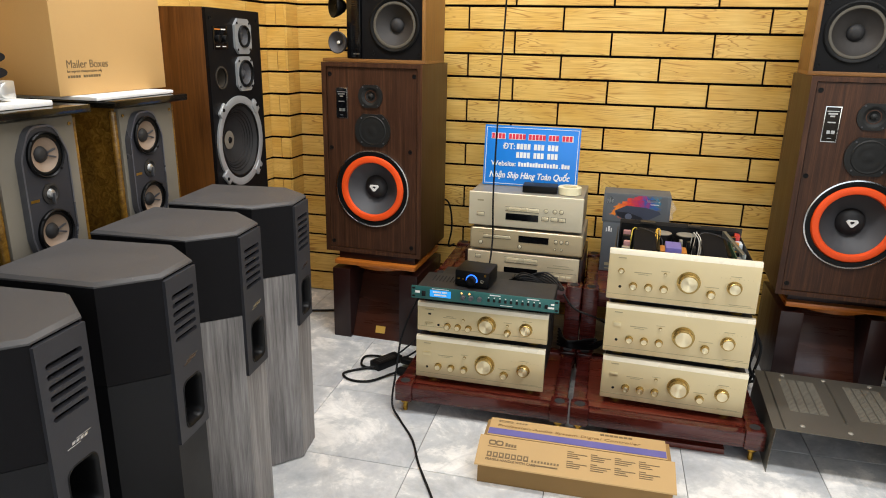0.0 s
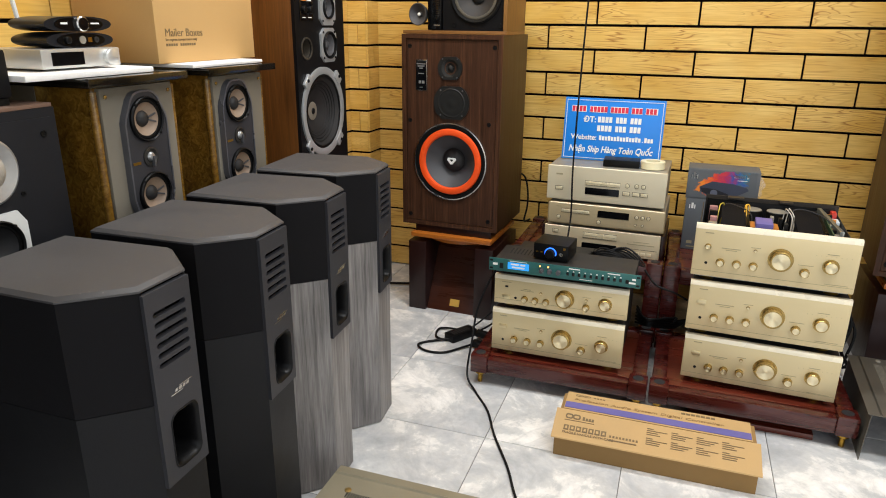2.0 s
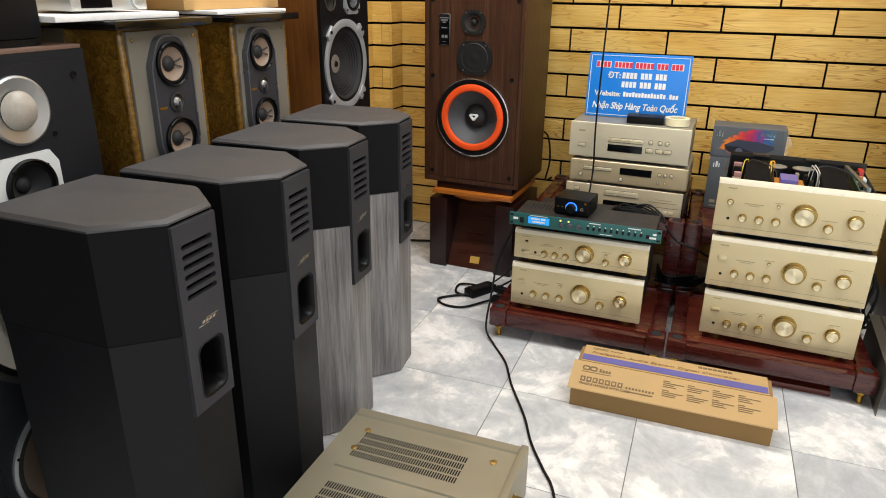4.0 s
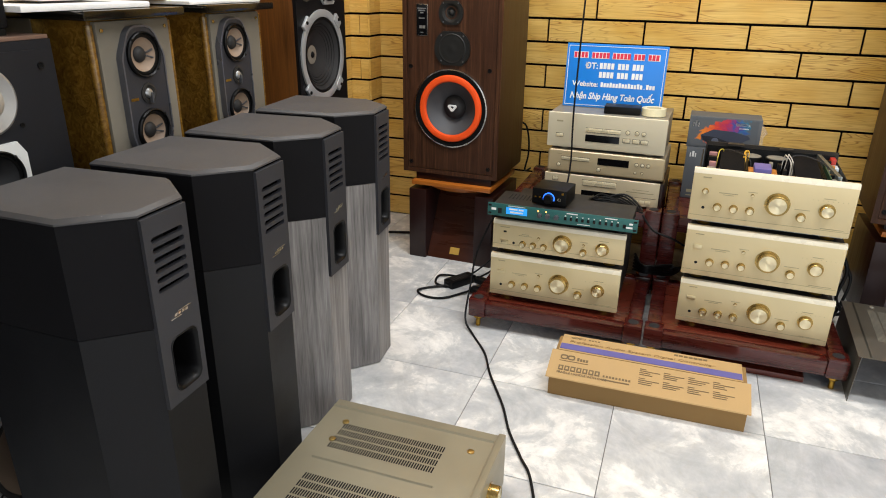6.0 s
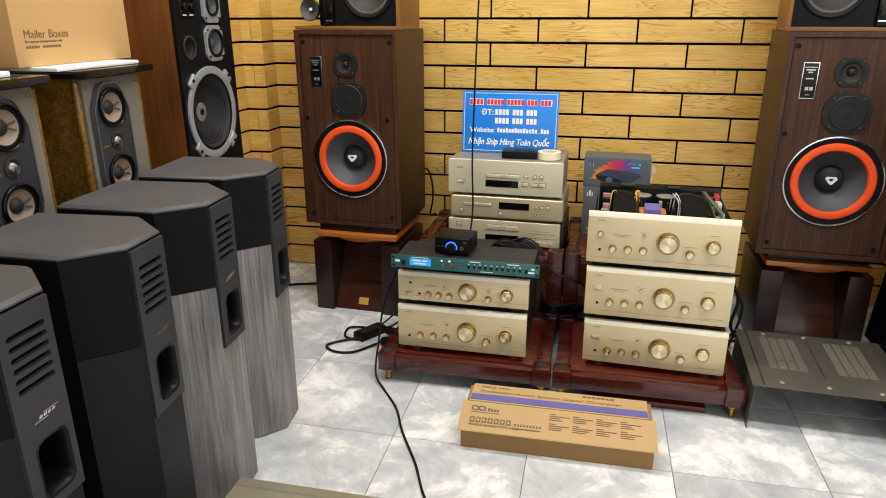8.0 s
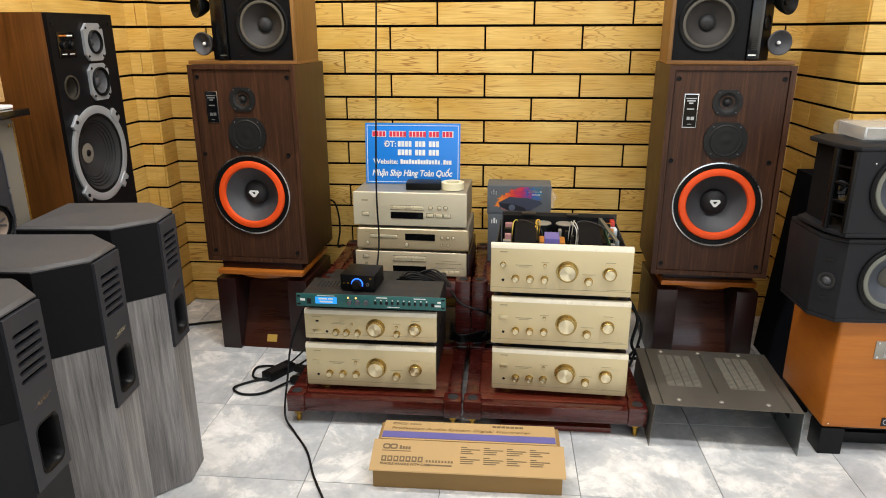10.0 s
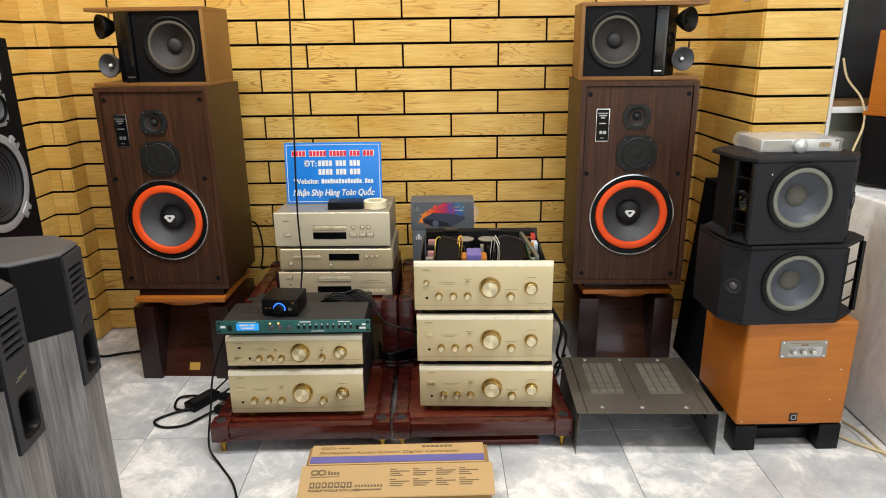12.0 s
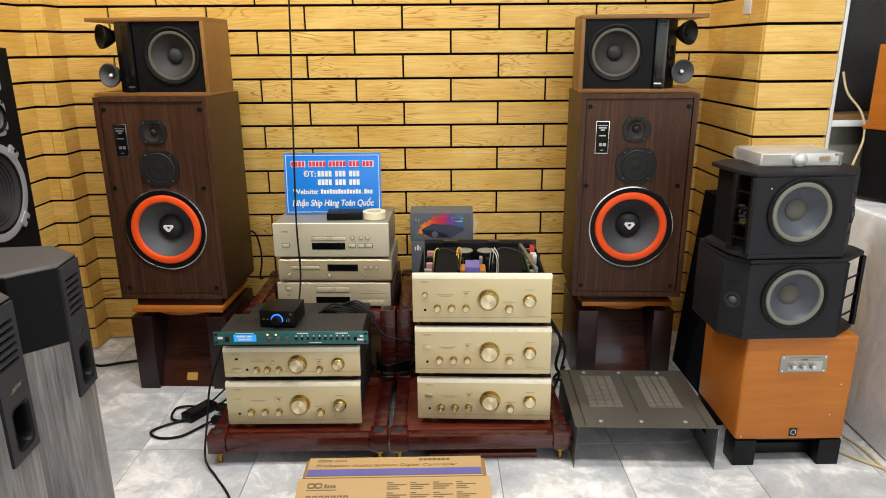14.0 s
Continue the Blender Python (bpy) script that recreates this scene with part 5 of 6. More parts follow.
low_player = player(pose(-0.262, 2.50, 0.328, 0, 0, -2.0), 0.105, M_SILVER2, "silver disc player at the bottom of a stack",
       [("tray", -0.005, 0.078, 0.126, 0.020), ("display", -0.005, 0.034, 0.13, 0.028), ("button", -0.175, 0.083, 0.020, 0.012), ("print", -0.175, 0.055, 0.012, 0.008), ("panel", 0.148, 0.028, 0.12, 0.03)]
       + [("button", 0.115 + i * 0.022, 0.027, 0.017, 0.012) for i in range(4)] + [("print", 0.148, 0.062, 0.10, 0.003), ("print", 0.15, 0.072, 0.06, 0.002)])
for x in (-0.2215, 0.2215):
    part("side_cheek", bm_box(x - 0.0085, x + 0.0085, 0.004, 0.283, 0.012, 0.1035, 0.003), M_STAND, low_player)
player(pose(-0.253, 2.495, 0.433, 0, 0, -2.0), 0.095, mat("bronze_champagne_panel", "BEAD8A", 0.34, 0.3, var=0.03, scale=3, grain=700, bmp=0.08, stretch=(0.2, 1, 6)), "champagne disc player with wide dark display, between two others",
       [("tray", -0.112, 0.063, 0.105, 0.012), ("display", 0.030, 0.062, 0.115, 0.026), ("round", -0.175, 0.036, 0.007, 0), ("round", -0.022, 0.030, 0.007, 0), ("round", 0.115, 0.063, 0.006, 0),
        ("round", 0.136, 0.063, 0.006, 0), ("round", 0.157, 0.063, 0.006, 0), ("round", 0.113, 0.033, 0.0035, 0), ("round", 0.138, 0.033, 0.0035, 0), ("print", -0.175, 0.078, 0.02, 0.002)], 0.010)
player(pose(-0.262, 2.495, 0.528, 0, 0, -2.0), 0.140, M_SILVER, "silver disc player on top of a stack under a blue sign",
       [("tray", -0.010, 0.082, 0.125, 0.015), ("display", -0.010, 0.052, 0.125, 0.026), ("button", -0.170, 0.055, 0.026, 0.012), ("print", -0.172, 0.108, 0.024, 0.006), ("round", 0.080, 0.084, 0.007, 0),
        ("round", 0.113, 0.084, 0.007, 0), ("round", 0.137, 0.084, 0.007, 0), ("button", 0.078, 0.054, 0.024, 0.013), ("button", 0.113, 0.054, 0.024, 0.013), ("button", 0.142, 0.054, 0.024, 0.013), ("print", -0.12, 0.078, 0.004, 0.004)])

# blue shop sign
sign = thing("shop_sign", pose(-0.268, 2.645, 0.6685, -5, 0, -0.6), "blue shop sign with white and red lettering on a disc player", "sign")
SW, SH = 0.187, 0.237
part("board", bm_box(-SW, SW, 0.0, 0.006, 0, SH, 0.001), M_SIGNBLUE, sign)
part("border", merge(plate(-SW + 0.007, SW - 0.007, SH - 0.010, SH - 0.008, 0), plate(-SW + 0.007, SW - 0.007, 0.007, 0.009, 0), plate(-SW + 0.007, -SW + 0.009, 0.007, SH - 0.008, 0), plate(SW - 0.009, SW - 0.007, 0.007, SH - 0.008, 0)), M_WHITEINK, sign)
for x0, x1 in ((-0.160, -0.104), (-0.092, -0.026), (-0.014, 0.052), (0.064, 0.104), (0.116, 0.160)):
    nb = part("name_bar", plate(x0, x1, 0.183, 0.207, 0.0, 0.0008), M_WHITEINK, sign)
    for k in range(round((x1 - x0) / 0.0135)):
        part("stroke", plate(x0 + 0.0015 + k * 0.0135, x0 + 0.0125 + k * 0.0135, 0.185, 0.205, 0.0, 0.0014), M_REDINK, nb)
letters("word", "\u0110T:", 0.031, M_WHITEINK, sign, pose(-0.112, -0.0012, 0.146) @ UP, bold=0.0008)
for z in (0.146, 0.113):
    for x0, n in ((-0.058, 4), (0.010, 3), (0.064, 3)):
        for k in range(n):
            part("number_bar", plate(x0 + k * 0.0142, x0 + k * 0.0142 + 0.0112, z, z + 0.022, 0.0), M_WHITEINK, sign)
letters("word", "Website:", 0.027, M_WHITEINK, sign, pose(-0.156, -0.0012, 0.079) @ UP, bold=0.0006)
for k in range(18):
    if k != 14:
        part("address_bar", plate(-0.048 + k * 0.0113, -0.048 + k * 0.0113 + 0.0088, 0.079, 0.094 + 0.003 * (k % 3 == 0), 0.0), M_WHITEINK, sign)
    else:
        part("address_bar", plate(-0.048 + k * 0.0113 + 0.003, -0.048 + k * 0.0113 + 0.006, 0.079, 0.082, 0.0), M_WHITEINK, sign)
letters("word", "Nh\u1eadn Ship H\u00e0ng To\u00e0n Qu\u1ed1c", 0.034, M_WHITEINK, sign, pose(-0.162, -0.0012, 0.032) @ UP, sx=0.80, shear=0.25, bold=0.0008)

sb = thing("black_set_top_box", pose(-0.215, 2.545, 0.668, 0, 0, 2), "small black box lying on a disc player", "audio device")
part("case", bm_box(-0.066, 0.066, 0.0, 0.075, 0.0, 0.026, 0.003), M_BLACKSAT, sb)
tape = bm_lathe([(0.026, 0), (0.044, 0), (0.044, 0.026), (0.026, 0.026), (0.026, 0)], seg=40)
tape.transform(pose(0, 0, 0, -90, 0, 0))
solid("tape_roll", tape, M_TAPE, "roll of cream masking tape lying flat", "tape roll", pose(-0.104, 2.575, 0.6685))


def carton_box(m, w, h, d, label, picture):
    s = thing("device_carton", m, label, "carton", "grey device cartons")
    part("box", bm_box(0, w, 0, d, 0, h, 0.002), M_BOXGREY, s)
    bars(s, "name_shape", [(0.014, 0.018, h - 0.032, 0.016), (0.022, 0.030, h - 0.028, 0.022), (0.033, 0.037, h - 0.032, 0.016)], M_WHITEINK, 0.0)
    if picture:
        part("picture", plate(0.012, 0.244, 0.006, h - 0.004, 0.0, 0.0006), splash_print(), s)
        part("device_picture", bm_prism([(0.046, 0.048), (0.052, 0.030), (0.085, 0.014), (0.165, 0.012), (0.222, 0.046), (0.215, 0.056), (0.165, 0.068), (0.09, 0.072)], -0.0012, 0.001, "y"), mat("picture_slate", "3C4150", 0.5), s)
        part("picture_front", bm_prism([(0.050, 0.046), (0.058, 0.030), (0.088, 0.017), (0.160, 0.015), (0.150, 0.028), (0.10, 0.044)], -0.0016, 0.001, "y"), mat("picture_dark", "1E2028", 0.5), s)
        part("knob_picture", bm_lathe([(0.013, 0.0018), (0.010, 0.0022), (0, 0.0022)], 0.100, 0.028, 0.0, 24), mat("picture_knob", "5A6070", 0.4), s)
        bars(s, "title_shape", [(0.165, 0.205, h - 0.022, 0.011), (0.208, 0.216, h - 0.024, 0.007), (0.178, 0.212, h - 0.036, 0.004)], M_WHITEINK, 0.0)
        part("plastic_film", bm_prism([(0.249, 0.01), (0.249, h + 0.004), (0.262, h - 0.02), (0.28, 0.07), (0.266, 0.05), (0.27, 0.03)], 0.004, 0.03, "y", 0.004), M_FILM, s)
    else:
        bars(s, "small_print", [(0.02, 0.04, 0.03, 0.012), (0.02, 0.05, 0.012, 0.004)], M_INK, 0.0)
    return s


carton_box(pose(0.030, 2.715, 0.3285, 0, 0, -1.0), 0.20, 0.206, 0.12, "dark grey device carton standing on the rear rack", False)
carton_box(pose(0.026, 2.715, 0.535, 0, 0, -1.0), 0.256, 0.118, 0.12, "grey device carton with colourful splash picture in clear film", True)

# long carton on the floor
lc = thing("long_carton", pose(0.004, 1.655, 0, 0, 0, 0.4), "long brown cardboard carton with purple stripe lying on the floor", "carton")
L2 = 0.268
# sides take the darker kraft, which paints their shade below the lid
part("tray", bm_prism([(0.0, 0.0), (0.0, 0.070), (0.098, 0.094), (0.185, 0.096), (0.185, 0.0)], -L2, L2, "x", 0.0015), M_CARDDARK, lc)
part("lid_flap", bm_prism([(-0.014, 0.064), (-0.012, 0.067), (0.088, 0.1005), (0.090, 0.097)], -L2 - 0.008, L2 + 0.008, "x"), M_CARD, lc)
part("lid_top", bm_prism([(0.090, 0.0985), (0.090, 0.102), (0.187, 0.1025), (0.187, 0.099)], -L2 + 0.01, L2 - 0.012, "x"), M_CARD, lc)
part("purple_stripe", bm_prism([(0.096, 0.1025), (0.096, 0.1035), (0.128, 0.1037), (0.128, 0.1027)], -L2 + 0.012, L2 - 0.014, "x"), M_PURPLE, lc)
SL = pose(0, -0.012, 0.0675, math.degrees(math.atan2(0.0335, 0.1)), 0, 0)
fl = L2
FLAT = pose(0, 0, 0, -90, 0, 0)   # turns a board in x, z with depth y so that it lies in x, y


def flat_ring(w, h, r, cx, cy, t):
    """A flat printed ring with round corners, lying in x, y."""
    bm = bm_holed(rounded(w, h, r, cx, cy), [rounded(w - 2 * t, h - 2 * t, r * 0.6, cx, cy)], -0.0008, 0.0)
    bm.transform(FLAT)
    for v in bm.verts:
        v.co.z = abs(v.co.z)
    return bm


for cx in (-fl + 0.032, -fl + 0.053):
    part("maker_ring", flat_ring(0.022, 0.018, 0.007, cx, 0.081, 0.004), M_INKDARK, lc, m=SL)
for k in range(4):
    part("maker_bar", bm_box(-fl + 0.070 + k * 0.0085, -fl + 0.0765 + k * 0.0085, 0.073, 0.082 + 0.003 * (k == 0), 0, 0.0008), M_INKDARK, lc, m=SL)
part("maker_line", bm_box(-fl + 0.02, -fl + 0.104, 0.0655, 0.067, 0, 0.0008), M_INKDARK, lc, m=SL)
for i in range(7):
    cm = part("care_mark", bm_box(-fl + 0.022 + i * 0.0175, -fl + 0.036 + i * 0.0175, 0.030, 0.048, 0, 0.0008), M_INKDARK, lc, m=SL)
    part("mark_sign", bm_prism([(-fl + 0.0255 + i * 0.0175, 0.0345), (-fl + 0.0325 + i * 0.0175, 0.0345), (-fl + 0.0310 + i * 0.0175 + 0.001 * (i % 2), 0.0430), (-fl + 0.0270 + i * 0.0175 - 0.001 * (i % 3), 0.0430)], 0.0008, 0.0012, "z"), M_CARD, cm)
letters("print", "FRAGILE HANDLE WITH CARE", 0.0105, M_INKDARK, lc, SL @ pose(-fl + 0.020, 0.018, 0.0006), bold=0.0002)
for i in range(9):
    part("care_outline", bm_box(-fl + 0.150 + i * 0.009, -fl + 0.1555 + i * 0.009, 0.031, 0.038, 0, 0.0007), M_INKDARK, lc, m=SL)
part("address_bar", bm_box(-fl + 0.150, -fl + 0.225, 0.020, 0.024, 0, 0.0007), M_INKDARK, lc, m=SL)
rows = []
for cx in range(4):
    for ry in range(2):
        for k in range(4):
            w = (0.018, 0.056, 0.03 + 0.008 * ((cx + ry) % 3), 0.036)[k]
            rows.append(bm_box(-0.02 + cx * 0.066, -0.02 + cx * 0.066 + w, 0.086 - ry * 0.034 - k * 0.0068, 0.0885 - ry * 0.034 - k * 0.0068, 0, 0.0007))
part("small_print", merge(*rows), M_INKDARK, lc, m=SL)
for cx in (-0.222, -0.200):
    part("top_ring", flat_ring(0.022, 0.009, 0.004, cx, 0.171, 0.002), M_INKDARK, lc, loc=(0, 0, 0.1025))
for k in range(11):
    x = -0.180 + k * 0.009 if k < 4 else 0.070 + (k - 4) * 0.0135
    part("top_bar", bm_box(x, x + (0.0065 if k < 4 else 0.011), 0.168, 0.173 if k < 4 else 0.177, 0, 0.0007), M_INKDARK, lc, loc=(0, 0, 0.1025))
letters("top_line", "Profession Audio System Digital Controller", 0.0165, M_PALEINK, lc, pose(-0.235, 0.141, 0.1032), sx=1.44, shear=0.15)

# steel amplifier cover standing on the floor
cv = thing("amplifier_cover", pose(0.562, 1.922, 0, 0, 0, -2.6), "bent grey steel amplifier cover standing on the floor", "metal cover")
CW, CD, CH = 0.443, 0.392, 0.150
part("top_plate", bm_box(0, CW, 0, CD, CH - 0.0015, CH, 0.0006), M_COVER, cv)
part("side_plate", bm_box(0, 0.0015, 0, CD, 0, CH - 0.0016), M_COVER, cv, m=pose(0, 0, 0, 0, 3.0, 0))
part("side_plate", bm_box(CW - 0.0015, CW, 0, CD, 0, CH - 0.0016), M_INNER, cv)
part("fold", bm_prism([(0.030, CH), (0.033, CH + 0.006), (0.036, CH)], 0.004, CD - 0.004, "y"), M_COVER, cv)
part("fold", bm_prism([(CW - 0.036, CH), (CW - 0.033, CH + 0.006), (CW - 0.030, CH)], 0.004, CD - 0.004, "y"), M_COVER, cv)
part("ridge", bm_prism([(0.212, CH), (0.215, CH + 0.006), (0.218, CH)], 0.09, CD - 0.03, "y"), M_COVER, cv)
for gx in (0.068, 0.262):
    for k in range(4):
        f = part("vent_field", bm_box(gx + k * 0.028, gx + k * 0.028 + 0.023, 0.125, 0.345, CH, CH + 0.0006), M_COVERSLOT, cv)
        tagged(part("vent_slot", merge(*[bm_box(gx + k * 0.028 + 0.001, gx + k * 0.028 + 0.022, 0.128 + j * 0.0088, 0.1305 + j * 0.0088, CH + 0.0006, CH + 0.001) for j in range(25)]), M_COVER, f), kind="stuff")
for sx in (0.085, 0.212, 0.350):
    for sy in (0.035, CD - 0.022):
        sc = bm_lathe([(0.0075, 0), (0.0075, 0.002), (0.005, 0.004), (0, 0.0045)], seg=20)
        sc.transform(pose(sx, sy, CH, -90, 0, 0))
        part("screw", sc, M_GREYCASE, cv)
part("side_slot", bm_box(CW - 0.003, CW - 0.0016, 0.10, 0.20, 0.07, 0.10), M_HOLE, cv)

# olive amplifier lying near the towers
na = thing("olive_amplifier", pose(-0.283, 0.775, 0, 0, 0, 90), "olive champagne amplifier with slotted top, standing on the floor", "amplifier")
part("case", bm_box(0.003, 0.448, 0.018, 0.432, 0.012, 0.145, 0.002), M_OLIVE, na)
part("faceplate", bm_box(0.0, 0.452, 0.0, 0.018, 0.008, 0.149, 0.004), M_OLIVE, na)
part("edge_fold", bm_prism([(0.415, 0.145), (0.419, 0.149), (0.424, 0.145)], 0.02, 0.43, "y"), M_OLIVE, na)
part("ridge", bm_prism([(0.228, 0.145), (0.231, 0.1485), (0.234, 0.145)], 0.10, 0.385, "y"), M_OLIVE, na)
for g0 in (0.272, 0.09):
    for r in range(4):
        for k in range(44):
            part("vent_slot", shared("vent_slot", lambda: bm_box(0, 0.018, 0, 0.0032, 0, 0.0006), M_HOLE), None, na, loc=(g0 + r * 0.024, 0.118 + k * 0.0058, 0.1449))
for sy in (0.06, 0.372):
    for sx in (0.06, 0.368) if sy < 0.1 else (0.06, 0.30, 0.368):
        sc = bm_lathe([(0.008, 0), (0.008, 0.002), (0.004, 0.003), (0, 0.003)], seg=20)
        sc.transform(pose(sx, sy, 0.145, -90, 0, 0))
        part("screw", sc, M_KNOB, na)
for kx, kr in ((0.315, 0.022), (0.20, 0.012), (0.14, 0.012)):
    knob(na, kx, 0.09, kr, 0.0, 0.022)
for fx in (0.05, 0.40):
    for fy in (0.06, 0.38):
        part("foot", bm_box(fx - 0.02, fx + 0.02, fy - 0.02, fy + 0.02, 0, 0.013, 0.003), M_RUBBER, na)

# subwoofer
sub = thing("subwoofer", pose(1.243, 1.925, 0, 0, 0, 0.0), "orange cherry wood subwoofer on black feet", "subwoofer")
part("cabinet", bm_box(-0.173, 0.169, 0.0, 0.315, 0.092, 0.446, 0.012, 4), M_CHERRY, sub)
for fx in (-0.172, 0.098):
    for fy in (0.0, 0.24):
        part("foot", bm_box(fx, fx + 0.070, fy, fy + 0.075, 0, 0.090, 0.004), M_BLACKSAT, sub)
part("cross_bar", bm_box(-0.10, 0.10, 0.05, 0.075, 0.012, 0.05, 0.002), M_BLACKSAT, sub)
part("under_plate", bm_box(-0.165, 0.162, 0.01, 0.305, 0.086, 0.0925), M_BLACKSAT, sub)
cp = part("control_plate", bm_box(-0.066, 0.078, -0.003, 0.001, 0.328, 0.385, 0.001), M_GREYCASE, sub)
part("control_recess", plate(-0.040, 0.064, 0.334, 0.366, -0.003, 0.0006), M_ALU, cp)
for kx in (-0.026, 0.004, 0.034):
    part("knob", bm_lathe([(0.010, 0), (0.009, 0.012), (0, 0.013)], kx, 0.350, -0.003, 20), M_GREYCASE, cp)
    part("knob_cap", bm_lathe([(0.007, 0.013), (0.006, 0.0145), (0, 0.0145)], kx, 0.350, -0.003, 20), M_SILVERBOX, cp)
for cx in (-0.058, 0.070):
    for cz in (0.334, 0.379):
        screw(cp, cx, cz, -0.003, 0.004)
bars(cp, "print", [(-0.036, 0.05, 0.378, 0.0015), (-0.004, 0.018, 0.3715, 0.004)], M_INKDARK, -0.003)
em = part("emblem", bm_box(-0.005, 0.020, -0.002, 0.001, 0.106, 0.134), M_DISPLAY, sub)
part("emblem_ring", bm_lathe([(0.009, 0.0005), (0.009, 0.001), (0.007, 0.001)], 0.0075, 0.121, -0.002, 24), M_CHROME, em)
for x, z in ((-0.155, 0.106), (0.135, 0.285), (0.115, 0.18), (0.165, 0.10)):
    part("chip", bm_lathe([(0.0024, 0.0003), (0, 0.0004)], x, z, 0.0, 7), M_WHITEINK, sub)


def corner_speaker(m, label, flip, wx):
    """Black cabinet with a wide woofer, an angled vent side and an open end bracket."""
    s = thing("black_bookshelf_speaker", m, label, "loudspeaker", "stacked black speakers")
    k = -1 if flip else 1
    # k=1: vented slanted end towards -x
    e0, e1, ey = (0.107, 0.205, 0.075) if flip else (0.172, 0.202, 0.068)
    b0, b1 = (0.178, 0.230) if flip else (0.111, 0.165)
    mx = (b0 + b1) / 2 + 0.0005
    wz = 0.132 if flip else 0.136
    poly = [(k * -e0, 0.0), (k * b0, 0.0), (k * b1, 0.06), (k * b1, 0.25), (k * -0.15, 0.25), (k * -e1 - (0.0 if flip else 0.010), 0.20 if not flip else ey + 0.05), (k * -e1, ey)]
    body = [(k * -e0, 0.0), (k * b0, 0.0), (k * b1, 0.06), (k * b1, 0.25), (k * 0.02, 0.25), (k * -0.085, 0.06)]
    if not flip:
        body[-2:] = [(-0.10, 0.25), (-0.120, 0.09), (-0.155, 0.012)]
        # matt black sheets added so the open vent looks unlit inside
        part("vent_back", bm_prism([(-0.176, 0.085), (-0.170, 0.085), (-0.170, 0.22), (-0.176, 0.22)], 0.014, 0.236, "z"), M_BLACKCLOTH, s)
        part("vent_liner", bm_prism([(-0.158, 0.012), (-0.123, 0.092), (-0.103, 0.25), (-0.107, 0.25), (-0.127, 0.094), (-0.162, 0.014)], 0.0145, 0.2355, "z"), M_BLACKCLOTH, s)
    if k < 0:
        poly, body = poly[::-1], body[::-1]
    cab = bm_prism(body, 0.014, 0.236, "z", 0.003)
    bmesh.ops.recalc_face_normals(cab, faces=cab.faces[:])
    bmesh.ops.delete(cab, geom=[f for f in cab.faces if f.normal.y < -0.98], context="FACES")
    part("cabinet", cab, M_TEXBLACK, s)
    part("baffle", bm_holed(rect(min(k * -e0, k * b0), max(k * -e0, k * b0), 0.014, 0.236), [disc(wx, wz, 0.093)], 0.0, 0.010), M_TEXBLACK, s)
    part("top_shell", bm_prism(poly, 0.236, 0.250, "z", 0.005), M_TEXBLACK, s)
    part("bottom_shell", bm_prism(poly, 0.0, 0.014, "z", 0.005), M_TEXBLACK, s)
    woofer(s, "woofer", wx, wz, 0.0, 0.100, M_RUBBER, M_FOAMRING, M_CONEGREY, M_CAPTAN2, 0.875, 0.72, 0.31, 0.030, bulge=0.35)
    fr = part("vent_frame", merge(bm_box(min(k * -e0, k * (-e0 - 0.009)), max(k * -e0, k * (-e0 - 0.009)), 0.0, 0.014, 0.014, 0.236, 0.001), bm_box(min(k * (-e1 + 0.009), k * (-e1 - 0.001)), max(k * (-e1 + 0.009), k * (-e1 - 0.001)), ey - 0.012, ey + 0.006, 0.014, 0.236, 0.001)), M_BLACKSAT, s)
    for z in ((0.062, 0.118, 0.178) if flip else (0.055, 0.095, 0.145, 0.19)):
        part("vent_rib", bm_tube([(k * (-e0 - 0.004), 0.010, z), (k * (-e1 + 0.004), ey - 0.002, z)], 0.003, 6, 2), M_BLACKSAT, fr)
    part("aimed_tweeter", bm_lathe([(0.032, 0.0), (0.030, 0.008), (0.02, 0.004), (0.008, 0.010), (0, 0.012)], 0, 0, 0, 28), M_GLOSSBLACK, s, m=pose(k * (-e0 - 0.002 if k > 0 else -e0 - 0.008), 0.060, 0.120, 0, 0, -k * 48))
    part("side_tweeter", bm_lathe([(0.025, 0.0), (0.025, 0.004), (0.018, 0.004), (0.016, 0.001), (0.008, 0.002)], 0, 0, 0, 28), M_CONEDARK, s, m=pose(k * mx, 0.0295, 0.118, 0, 0, k * 47.5))
    part("side_dome", bm_lathe([(0.012, 0.0014), (0.008, 0.004), (0.006, 0.007), (0, 0.008)], 0, 0, 0, 24), M_CONE, s, m=pose(k * mx, 0.0295, 0.118, 0, 0, k * 47.5))
    for z in (0.18, 0.065):
        part("side_slot", bm_prism(rounded(0.030, 0.010, 0.004, 0, 0), -0.001, 0.003, "y"), M_HOLE, s, m=pose(k * mx, 0.0295, z, 0, 0, k * 47.5))
    screw(s, k * -0.127, 0.205, 0.0, 0.0025)
    return s


corner_speaker(pose(1.218, 1.910, 0.4465, 0, 0, 1.5), "black speaker with wide woofer standing on a subwoofer", True, -0.036)
corner_speaker(pose(1.192, 1.900, 0.703, 0, 0, 3.0), "black speaker with side vents stacked upside down on its twin", False, -0.031)

wd = thing("wrapped_device", pose(1.185, 1.985, 0.954, 0, 0, 1.0), "silver headphone amplifier in clear wrap on a black speaker", "audio device")
part("case", bm_box(-0.118, 0.112, 0.0, 0.15, 0.002, 0.038, 0.003), M_SILVERBOX, wd)
part("display", plate(-0.112, -0.03, 0.006, 0.034, 0.0), M_GREYCASE, wd)
part("knob", bm_lathe([(0.02, 0), (0.02, 0.012), (0.016, 0.014), (0, 0.014)], -0.006, 0.020, 0.0, 32), M_SILVERBOX, wd)
